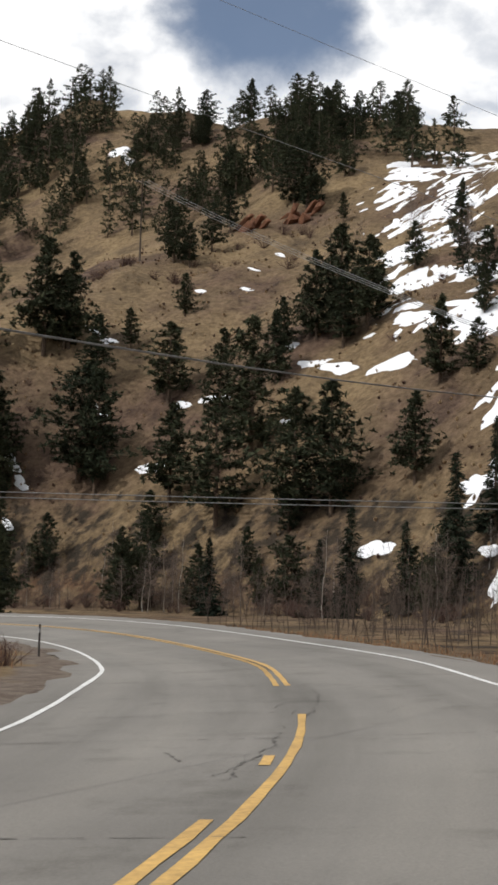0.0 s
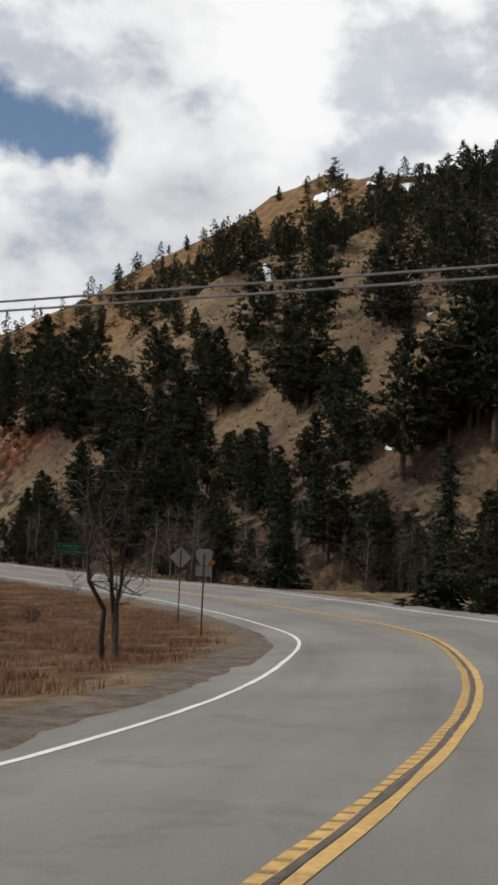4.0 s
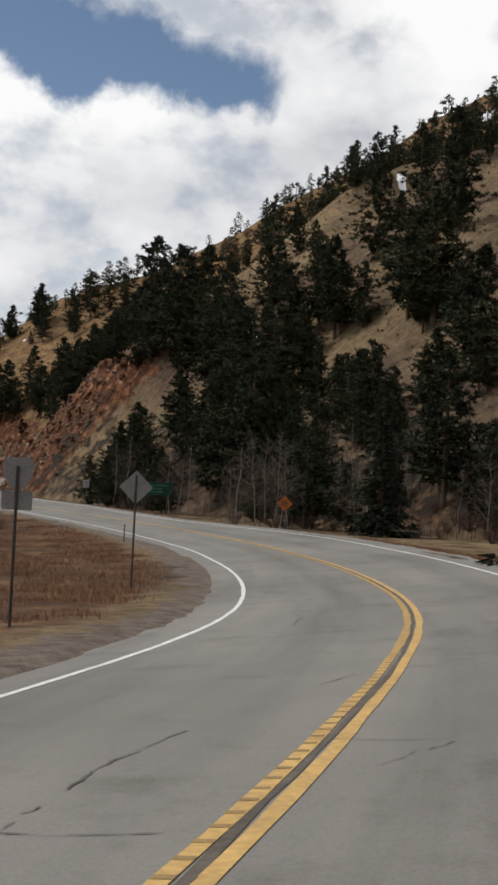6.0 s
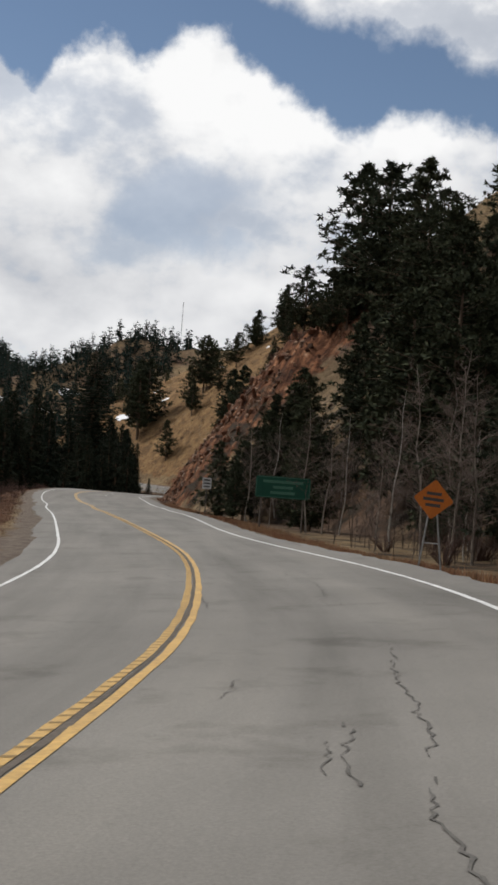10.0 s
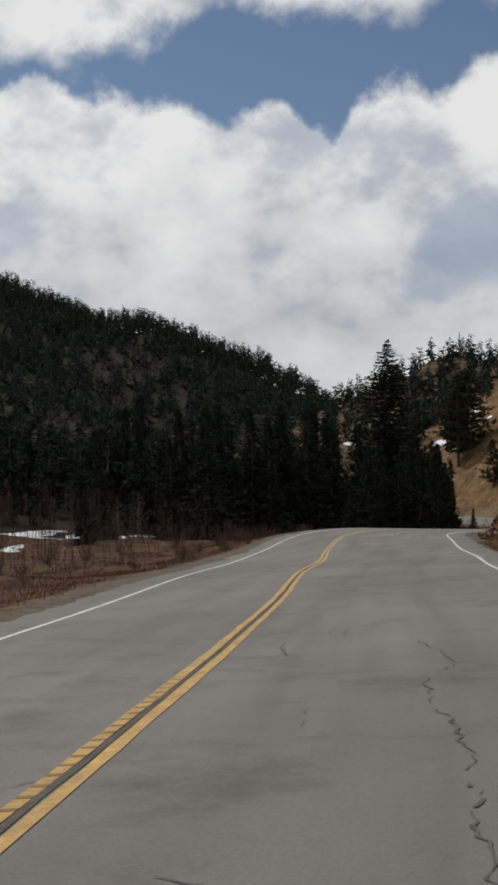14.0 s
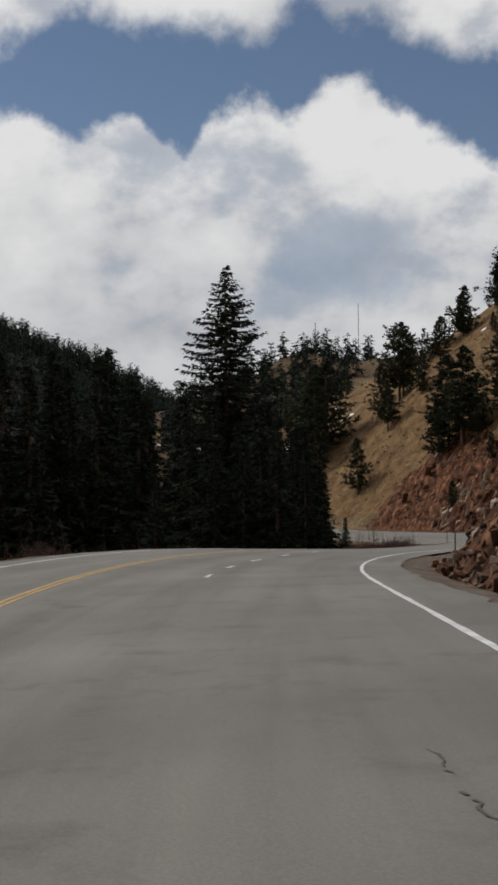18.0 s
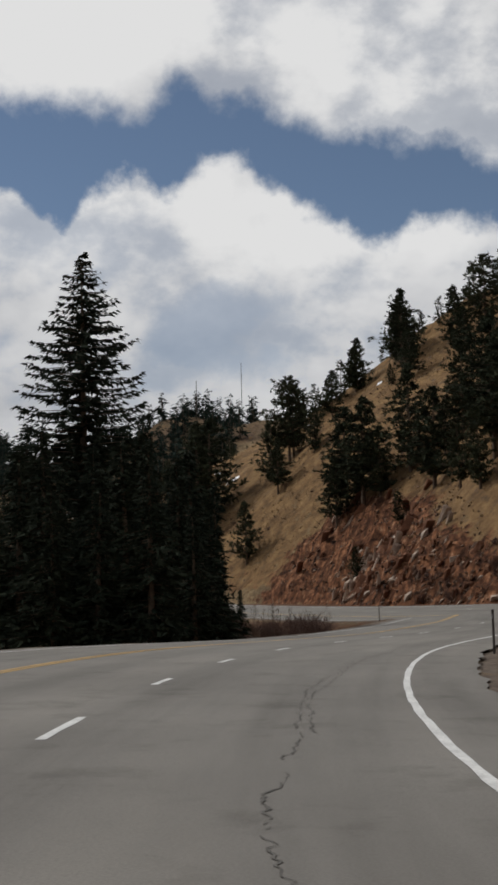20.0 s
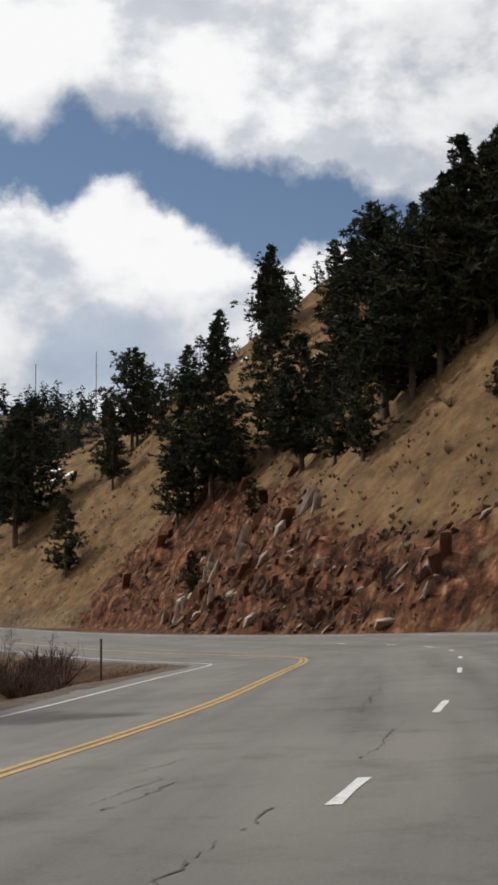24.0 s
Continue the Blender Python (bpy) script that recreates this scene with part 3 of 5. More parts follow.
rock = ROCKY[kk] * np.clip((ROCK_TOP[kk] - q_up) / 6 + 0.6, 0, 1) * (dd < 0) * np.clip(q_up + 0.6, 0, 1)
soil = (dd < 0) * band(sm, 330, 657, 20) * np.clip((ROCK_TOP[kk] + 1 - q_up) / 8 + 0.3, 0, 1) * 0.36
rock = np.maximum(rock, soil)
gravel = np.clip(1.2 - np.abs(dd - EDGE_L[kk] - 0.3) / 1.3, 0, 1) * 0.9 + np.clip(1.2 - np.abs(EDGE_R[kk] - dd - 0.3) / 1.3, 0, 1) * 0.9
brush = band(dd - EDGE_L[kk], 1.5, 60, 2) * np.interp(sm, [190, 215, 345, 400], [0.75, 1.0, 1.0, 0.75]) + band(-dd + EDGE_R[kk], 1.0, 60, 2) * band(q_up, -1, 5, 5) * band(sm, 0, 280, 10) * 0.6
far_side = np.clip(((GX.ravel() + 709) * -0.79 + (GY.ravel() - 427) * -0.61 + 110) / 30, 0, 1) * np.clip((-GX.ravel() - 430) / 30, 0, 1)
# leaf and needle litter; shade below trees and brush is painted in with it
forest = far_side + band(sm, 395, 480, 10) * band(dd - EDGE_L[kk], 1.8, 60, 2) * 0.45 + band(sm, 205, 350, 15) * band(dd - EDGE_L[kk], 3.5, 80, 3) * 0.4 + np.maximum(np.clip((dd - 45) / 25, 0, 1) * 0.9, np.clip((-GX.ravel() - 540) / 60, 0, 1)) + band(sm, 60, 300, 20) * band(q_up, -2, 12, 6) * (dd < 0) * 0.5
gold = (dd < 0) * band(sm, 315, 657, 20) * np.clip(q_up / 3, 0, 1) * 0.68
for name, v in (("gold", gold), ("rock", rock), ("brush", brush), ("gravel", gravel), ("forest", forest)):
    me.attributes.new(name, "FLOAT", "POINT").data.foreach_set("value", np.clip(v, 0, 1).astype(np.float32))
me.attributes.new("beds", "FLOAT_VECTOR", "POINT").data.foreach_set("vector", np.stack([sm - 0.7 * q_up, 0.28 * q_up, 0 * sm], 1).astype(np.float32).ravel())
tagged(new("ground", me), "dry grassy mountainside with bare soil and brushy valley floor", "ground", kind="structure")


# ---- road ----
def strip(a, b, i0=0, i1=None, up=0.0, ncol=2, wob=0.0, seed=0):
    """A strip of road surface between two offsets."""
    k = slice(i0, i1)
    rows_a, rows_b = np.broadcast_to(a, S.shape)[k], np.broadcast_to(b, S.shape)[k]
    cols = [rows_a + (rows_b - rows_a) * j / (ncol - 1) for j in range(ncol)]
    if wob:
        r = np.random.RandomState(seed)
        for c in (cols[0], cols[-1]):
            c += r.uniform(-wob, wob, len(c))
    kk_ = np.arange(len(S))[k]
    v = np.concatenate([np.stack([LINE[kk_, 0] + LEFT[kk_, 0] * c, LINE[kk_, 1] + LEFT[kk_, 1] * c, LINE[kk_, 2] - c * BANK[kk_] + up], 1)[:, None] for c in cols], 1)
    nr = len(kk_)
    i = np.arange(nr * ncol).reshape(nr, ncol)
    f = np.stack([i[:-1, :-1], i[:-1, 1:], i[1:, 1:], i[1:, :-1]], -1).reshape(-1, 4)
    return v.reshape(-1, 3), f.tolist()


def asphalt_material():
    m, n, l, p = material("worn_asphalt")
    base = ramp(n, l, noise_node(n, l, 0.16, 7, 0.6), [(0.3, (0.146, 0.136, 0.122)), (0.7, (0.2, 0.187, 0.168))])
    co = n.new("ShaderNodeAttribute")
    co.attribute_name = "lane_place"
    streak = n.new("ShaderNodeTexNoise")
    streak.inputs["Scale"].default_value, streak.inputs["Detail"].default_value, streak.inputs["Roughness"].default_value = 1.0, 7, 0.6
    l.new(co.outputs["Vector"], streak.inputs["Vector"])
    wear = ramp(n, l, streak.outputs[0], [(0.3, (0.7, 0.7, 0.69)), (0.5, (1, 1, 1)), (0.72, (1.2, 1.19, 1.17))])
    col = blend(n, l, 0.9, base, wear, "MULTIPLY")
    fine = ramp(n, l, noise_node(n, l, 45, 4, 0.7), [(0.3, (0.74, 0.74, 0.74)), (0.7, (1.14, 1.14, 1.14))])
    col = blend(n, l, 0.8, col, fine, "MULTIPLY")
    stain = ramp(n, l, noise_node(n, l, 0.8, 7, 0.68), [(0.54, (1, 1, 1)), (0.72, (0.6, 0.59, 0.57))])
    col = blend(n, l, 0.85, col, stain, "MULTIPLY")
    l.new(col, p.inputs["Base Color"])
    p.inputs["Roughness"].default_value = 0.8
    p.inputs["Specular IOR Level"].default_value = 0.3
    bump(n, l, p, noise_node(n, l, 60, 3, 0.7), 0.35, 0.01)
    return m


M_ASPHALT = asphalt_material()
v, f = strip(EDGE_R - 0.15, EDGE_L + 0.15, ncol=14, wob=0.12, seed=2)
road_me = mesh_of("road", v, f, M_ASPHALT, True)
cols = np.linspace(0, 1, 14)
across = (EDGE_R[:, None] + (EDGE_L - EDGE_R)[:, None] * cols[None]) * 0.8
place_uv = np.stack([across, np.repeat(S[:, None] * 0.045, 14, 1), 0 * across], -1).reshape(-1, 3)
road_me.attributes.new("lane_place", "FLOAT_VECTOR", "POINT").data.foreach_set("vector", place_uv.astype(np.float32).ravel())
tagged(new("road", road_me), "worn grey asphalt mountain highway with fine cracks", "road", kind="structure")


def at_s(s):
    return int(np.argmin(np.abs(S - s)))


def paint(name, a, b, s0, s1, mat, label, wob=0.012):
    v, f = strip(a, b, at_s(s0), at_s(s1) + 1, 0.006, 2, wob, 5)
    return tagged(new(name, mesh_of(name, v, f, mat)), label, "road marking", kind="structure")


paint("edge_line", WHITE_L - 0.052, WHITE_L + 0.052, 0, 656, M_WHITE, "white painted edge line of the road")
paint("edge_line", WHITE_R - 0.052, WHITE_R + 0.052, 0, 656, M_WHITE, "white painted edge line of the road")
paint("centre_line", YEL - 0.145, YEL - 0.04, 0, 76.5, M_YELLOW, "worn yellow solid centre line of the road")
paint("centre_line", YEL - 0.145, YEL - 0.04, 81.5, 656, M_YELLOW, "worn yellow solid centre line of the road")
paint("centre_line", YEL + 0.04, YEL + 0.145, 81.5, 656, M_YELLOW, "worn yellow solid centre line of the road")
paint("centre_seam", YEL - 0.03, YEL + 0.03, 86, 262, M_SEAM, "dark worn seam between the yellow centre lines", 0.016)
for s0, run in ((61.0, 1.5), (66.0, 2.0), (71.2, 1.1)):
    paint("centre_dash", YEL + 0.04, YEL + 0.145, s0, s0 + run, M_YELLOW, "worn yellow broken centre line of the road")
for s0 in (308, 314.2, 320.4, 327.6, 334.4, 341, 347.5, 353.5, 359.2, 365.5, 373.2, 381.8, 392.4, 400.4, 408.6, 417, 425, 433):
    paint("lane_dash", DASH - 0.055, DASH + 0.055, s0, s0 + 1.75, M_WHITE, "white dash of the broken lane line")

# ---- trees ----
def conifer(seed, height, branches, fine=1.0, per=7, step=0.42, thin=0.3, taper=0.62):
    """A narrow spruce's trunk and crown, with drooping boughs."""
    r = np.random.RandomState(seed)
    lean = r.uniform(-0.025, 0.025, 2) * height
    tv, tf = trunk_of(r, height, height * 0.014 + 0.05, lean)
    z = 0.04 + 0.96 * ((np.arange(branches) + r.uniform(0, 1, branches)) / branches) ** 1.15
    gaps = r.uniform(0.45, 1.25, (6, 5))
    centres, ways, scale, sv, sf = [], [], [], [], []
    for t in z:
        u = (t - 0.04) / 0.96
        a = r.uniform(0, 2 * math.pi)
        length = height * 0.2 * ((1 - u) ** 0.85 + 0.03) * r.uniform(0.6, 1.12) * gaps[int(a / 2 / math.pi * 6) % 6, min(4, int(u * 5))]
        way = np.array([math.cos(a), math.sin(a), r.uniform(-0.36, 0.0)])
        start = np.array([lean[0] * t * t, lean[1] * t * t, height * t * 0.98])
        stem(sv, sf, start, start + way * length * 0.95, 0.035 * (1.2 - u), 0.012, 3)
        n_t = max(2, int(length / (step * fine)))
        for i in range(n_t):
            f = 0.2 + 0.8 * (i + r.uniform(0, 1)) / n_t
            centres.append(start + way * length * f + np.array([-way[1], way[0], 0]) * r.uniform(-0.28, 0.28) * length * f)
            ways.append(way)
            scale.append(0.98 - taper * u)
    c, w = np.repeat(np.array(centres), per, 0), np.repeat(np.array(ways), per, 0)
    n = len(c)
    d = r.normal(size=(n, 3))
    d[:, 2] = d[:, 2] * 0.35 - 0.3
    d = d / np.linalg.norm(d, axis=1)[:, None] + w * 0.55
    side = np.cross(d, r.normal(size=(n, 3)))
    side /= np.linalg.norm(side, axis=1)[:, None] + 1e-6
    size = (r.uniform(0.3, 0.52, n) * fine * np.repeat(np.array(scale), per))[:, None]
    o = c + r.normal(size=(n, 3)) * 0.13 * fine
    v = np.stack([o - side * size * thin, o + side * size * thin, o + d * size * 1.25], 1).reshape(-1, 3)
    return (np.array(tv), tf), (v, np.arange(n * 3).reshape(n, 3).tolist()), (np.array(sv), sf)


def stem(verts, faces, a, b, r0, r1, n=5):
    a, b = np.array(a), np.array(b)
    d = b - a
    x = np.cross(d, (0.3, 0.2, 1.0))
    if np.linalg.norm(x) < 1e-4:
        x = np.cross(d, (1.0, 0, 0))
    x /= np.linalg.norm(x)
    y = np.cross(d, x)
    y /= np.linalg.norm(y)
    k = len(verts)
    for c, rr in ((a, r0), (b, r1)):
        for j in range(n):
            t = 2 * math.pi * j / n
            verts.append(c + (x * math.cos(t) + y * math.sin(t)) * rr)
    for j in range(n):
        faces.append((k + j, k + (j + 1) % n, k + n + (j + 1) % n, k + n + j))


def bare_tree(seed, height, spread=0.3, branches=44, twigs=9):
    """A leafless tree: a bent trunk, and rising limbs with fine twigs."""
    r = np.random.RandomState(seed)
    tv, tf, v, f = [], [], [], []
    p, n = np.zeros(3), 7
    pts = [p]
    for i in range(n):
        p = p + np.array([r.normal() * 0.014 * height, r.normal() * 0.014 * height, height / n])
        pts.append(p)
    rad = height * 0.005 + 0.014
    for i in range(n):
        stem(tv, tf, pts[i], pts[i + 1], rad * (1 - i / n) + 0.01, rad * (1 - (i + 1) / n) + 0.01)
    for _ in range(branches):
        t = r.uniform(0.22, 0.98)
        k = min(int(t * n), n - 1)
        s = pts[k] + (pts[k + 1] - pts[k]) * (t * n - k)
        a = r.uniform(0, 2 * math.pi)
        ln = height * spread * (1.12 - t) * r.uniform(0.5, 1.25)
        e = s + np.array([math.cos(a), math.sin(a), r.uniform(0.2, 1.0)]) * ln
        stem(v, f, s, e, 0.016 * height / 8, 0.007, 3)
        for _ in range(twigs):
            u = r.uniform(0.25, 1)
            s2 = s + (e - s) * u
            e2 = s2 + (r.normal(size=3) * 0.6 + (0, 0, 0.35)) * ln * 0.42
            stem(v, f, s2, e2, 0.008, 0.004, 3)
            s3 = s2 + (e2 - s2) * r.uniform(0.3, 0.9)
            stem(v, f, s3, s3 + (r.normal(size=3) * 0.6 + (0, 0, 0.3)) * ln * 0.22, 0.005, 0.003, 3)
    return (np.array(tv), tf), (np.array(v), f)


def trunk_of(r, height, base_r, lean, nseg=7, nside=6):
    """A tapered, slightly bent trunk."""
    tv, tf = [], []
    for i in range(nseg + 1):
        t = i / nseg
        rad = base_r * (1 - t) ** 0.8 + 0.02
        for j in range(nside):
            a = 2 * math.pi * j / nside
            tv.append((lean[0] * t * t + rad * math.cos(a), lean[1] * t * t + rad * math.sin(a), height * 0.985 * t))
    for i in range(nseg):
        for j in range(nside):
            a, b = i * nside + j, i * nside + (j + 1) % nside
            tf.append((a, b, b + nside, a + nside))
    return tv, tf


def needles(r, centres, reach, per, thin, up):
    """Tufts of needle sprays round each centre."""
    c, k = np.repeat(np.array(centres), per, 0), np.repeat(np.array(reach), per)[:, None]
    n = len(c)
    d = r.normal(size=(n, 3))
    d[:, 2] = d[:, 2] * 0.75 + up
    d /= np.linalg.norm(d, axis=1)[:, None]
    side = np.cross(d, r.normal(size=(n, 3)))
    side /= np.linalg.norm(side, axis=1)[:, None] + 1e-6
    o, tip = c + d * k * 0.12, c + d * k * r.uniform(0.75, 1.25, (n, 1))
    v = np.stack([o - side * k * thin, o + side * k * thin, tip], 1).reshape(-1, 3)
    return v, np.arange(n * 3).reshape(n, 3).tolist()


def pine(seed, height, branches=150, tufts=4, per=12, size=1.0, full=1.0):
    """A ponderosa pine: an uneven crown of rounded tufts on rising limbs, with a bare lower trunk."""
    r = np.random.RandomState(seed)
    lean = r.uniform(-0.03, 0.03, 2) * height
    tv, tf = trunk_of(r, height, height * 0.013 + 0.05, lean)
    lo = r.uniform(0.07, 0.2)
    width = height * r.uniform(0.27, 0.37) * full
    gaps = np.clip(r.normal(0.92, 0.32, (7, 7)), 0.3, 1.4)
    point = r.uniform(0.55, 0.95)
    centres, reach, sv, sf = [], [], [], []
    for i in range(branches):
        u = ((i + r.uniform()) / branches) ** 0.95
        t = lo + (1 - lo) * u
        prof = 0.5 + 1.9 * u if u < 0.24 else 0.95 * ((1 - u) / 0.76) ** point + 0.05
        a = r.uniform(0, 2 * math.pi)
        length = width * prof * r.uniform(0.6, 1.1) * gaps[int(a / 2 / math.pi * 7) % 7, min(6, int(u * 7))]
        rise = r.uniform(-0.22, 0.2) + 0.75 * max(0.0, u - 0.5)
        start = np.array([lean[0] * t * t, lean[1] * t * t, height * t * 0.97])
        way = np.array([math.cos(a), math.sin(a), rise])
        tip = start + way * length + np.array([0, 0, 0.1 * length])
        stem(sv, sf, start, tip, 0.045 * (1.2 - u), 0.014, 3)
        for j in range(tufts if length > 0.12 * height else max(1, tufts - 1)):
            f = 1.0 - 0.2 * j + r.uniform(-0.08, 0.05)
            off = np.array([-way[1], way[0], 0]) * r.uniform(-0.25, 0.25) * length * (j > 0)
            centres.append(start + (tip - start) * f + off + r.normal(size=3) * 0.07)
            reach.append(height * 0.039 * size * r.uniform(0.65, 1.35) * (1.1 - 0.4 * u))
    centres.append(np.array([lean[0], lean[1], height * 0.985]))
    reach.append(height * 0.035 * size)
    return (np.array(tv), tf), needles(r, centres, reach, per, 0.21, 0.3), (np.array(sv), sf)


def open_spruce(seed, height, whorls=44, spokes=8):
    """A tall old spruce: whorls of level boughs with turned-up tips, hung with sprays."""
    r = np.random.RandomState(seed)
    lean = r.uniform(-0.008, 0.008, 2) * height
    tv, tf = trunk_of(r, height, height * 0.012 + 0.05, lean, 9)
    v_all, sv, sf = [], [], []
    for w in range(whorls):
        down = height * 0.96 * ((w + 0.4) / whorls) ** 1.15
        z0 = height - down
        for j in range(spokes):
            a = 2 * math.pi * (j + r.uniform(-0.4, 0.4)) / spokes + w * 0.7
            length = 5.3 * (1 - math.exp(-(down + 0.25) / 7.5)) * r.uniform(0.6, 1.12)
            out, side = np.array([math.cos(a), math.sin(a), 0.0]), np.array([-math.sin(a), math.cos(a), 0.0])
            n = max(3, int(length / 0.2))
            f = (np.arange(n) + r.uniform(0, 1, n)) / n
            sag = (-0.28 + 0.12 * r.uniform()) * f + 0.3 * f**2.5
            base = np.array([0, 0, z0 + r.uniform(-0.2, 0.2)])
            pts = base + out * (f * length)[:, None] + np.array([0, 0, 1.0]) * (sag * length)[:, None]
            stem(sv, sf, base, base + out * length * 0.95 + np.array([0, 0, -0.03 * length]), 0.05, 0.012, 3)
            c = np.repeat(pts, 4, 0)
            m = len(c)
            d = out * r.uniform(0.2, 0.9, (m, 1)) + side * r.uniform(-0.9, 0.9, (m, 1)) + np.array([0, 0, 1.0]) * r.uniform(-0.75, 0.12, (m, 1))
            d /= np.linalg.norm(d, axis=1)[:, None]
            k = r.uniform(0.32, 0.62, (m, 1)) * (0.55 + 0.45 * min(1.0, down / 6))
            e = np.cross(d, r.normal(size=(m, 3)))
            e /= np.linalg.norm(e, axis=1)[:, None] + 1e-6
            v_all.append(np.stack([c - e * k * 0.2, c + e * k * 0.2, c + d * k], 1).reshape(-1, 3))
    v = np.concatenate(v_all)
    return (np.array(tv), tf), (v, np.arange(len(v)).reshape(-1, 3).tolist()), (np.array(sv), sf)


def grown(name, made, mats, label, category, group):
    """A tree as a thing with a trunk and a crown; it waits under the land until it is planted."""
    (tv, tf), (cv, cf), *limbs = made
    root = tagged(new(name), label, category, group)
    root.location = (0, 0, -300)
    if limbs:
        sv, sf = limbs[0]
        tf = list(tf) + [tuple(i + len(tv) for i in q) for q in sf]
        tv = np.vstack([tv, sv])
    child("trunk", mesh_of("trunk", tv, tf, mats[0], True), root)
    child("crown", mesh_of("crown", cv, cf, mats[1]), root)
    return root


def z_at(x, y):
    return float(land_z(x, y))


def off_road(s, q):
    """The place q metres up the hillside from its foot, at a metre of the road."""
    k = at_s(s)
    return LINE[k, :2] - LEFT[k] * (FOOT[k] + q)


def left_of(s, d):
    k = at_s(s)
    return LINE[k, :2] + LEFT[k] * d


PINE_KIND = [grown("pine_tree", pine(seed, 12.0), (M_BARK, M_NEEDLE), "dark green ponderosa pine on the dry grassy slope", "tree", "pines on the hillside") for seed in (11, 12, 13, 14, 15, 16, 17, 18)]
SPRUCE_KIND = [grown("spruce_tree", conifer(seed, 12.0, 190, 0.95, 8, 0.42, 0.28, 0.5), (M_BARK, M_SPRUCE), "dark narrow spruce tree on the valley floor", "tree", "spruces in the valley") for seed in (21, 22, 23)]
BARE_KIND = [grown("aspen_tree", bare_tree(s, 9.0), (M_PALEBARK if s == 33 else M_GREYBARK, M_TWIG), "leafless pale-trunked aspen beside the road", "tree", "bare aspens by the road") for s in (31, 32, 33, 34)]
placed = set()


def plant(kinds, x, y, height, seed, nominal=12.0, sink=0.25, slim=1.0):
    r = random.Random(seed)
    ob = kinds[r.randrange(len(kinds))]
    s = height / nominal
    m = Matrix.LocRotScale((x, y, z_at(x, y) - sink), Euler((0, 0, r.uniform(0, 6.28))), (s * slim * r.uniform(0.9, 1.2), s * slim * r.uniform(0.9, 1.2), s))
    made = ob if ob.name not in placed else copy_thing(ob, m)
    placed.add(ob.name)
    made.matrix_basis = m
    return made


# pines that stand out singly: x, y, height
PINES_ACROSS = [
    (-38, 139.7, 20.2), (-41.3, 141.8, 14.8), (-31.4, 138.8, 13.3), (-29.4, 136.6, 8.8), (-18.3, 134.4, 13.5), (-11.2, 143.6, 9.8),
    (-9.6, 125.9, 10.6), (-4.6, 118.7, 11.5), (-4.9, 135.2, 10), (-1.4, 125.2, 14.3), (2, 142.3, 6.9), (2.6, 111.9, 12.7),
    (5.9, 109.9, 12.2), (-27.8, 153.9, 14.9), (-24.8, 154.5, 12.5), (7.1, 202, 13.5), (-5.6, 200.4, 7.3), (-20, 89.6, 6),
    (-28.2, 132.6, 5.3), (-16.9, 154.7, 5.5), (-59.7, 167.3, 9.1), (-43.8, 157.6, 6.6), (-40.7, 142.4, 13.3), (-45, 140.9, 11.3),
    (-42.9, 140.8, 10.1), (-55.6, 145.4, 11.4), (-70.3, 161.1, 11.1), (-84.1, 165.6, 11.5), (-31.6, 140.2, 12), (-84.2, 156.1, 11.6),
    (-90.3, 152.8, 6.5), (-66.3, 146.1, 9),
]
PINES_SLOPE = [
    (-50.5, 131.5, 11.5), (-45.5, 129.7, 7.5), (-21, 95, 7.2), (-86.2, 177, 11.4), (-75.2, 176.4, 14.3), (-99.8, 183.4, 5.5),
    (-102.9, 177.8, 9.2), (-112.5, 177.2, 14.2), (-36.8, 152.7, 11.3), (-49.5, 161.1, 11.6), (-83.6, 166, 8.1), (-69, 159, 8.5),
    (-80.3, 165.5, 7.4), (-118.1, 177.6, 16.5), (-104.8, 171.8, 10.5), (-91, 166.4, 10.2), (-103.9, 152.7, 6.8), (-96.2, 150.6, 4.2),
    (-84.1, 146.7, 13.2), (-79.6, 145.6, 13.7), (-78, 146.3, 8.8), (-324.6, 326.2, 20.6), (-315.3, 329.7, 19.4), (-70.6, 150.3, 6.8),
    (-60.4, 145, 6.1), (-82.2, 157.8, 7.6), (-83.8, 154.9, 8.6), (-60.3, 139.5, 7.5), (-52.7, 133.7, 7.5), (-68.8, 141.7, 8),
]
PINES_ABOVE_ROCK = [
    (-134.8, 182.5, 8), (-130.9, 186.2, 17), (-123, 177.8, 6.9), (-99.4, 164, 11.5), (-93.5, 161.2, 10.2), (-89.6, 160.1, 10.2),
    (-125.7, 178.1, 7), (-101, 151.4, 6.4), (-97.5, 152.9, 3), (-91.7, 153, 7.7), (-99.1, 156.9, 8.5), (-84.6, 153.2, 8),
    (-91.4, 154.7, 7.8), (-430.9, 417.8, 8.3),
]
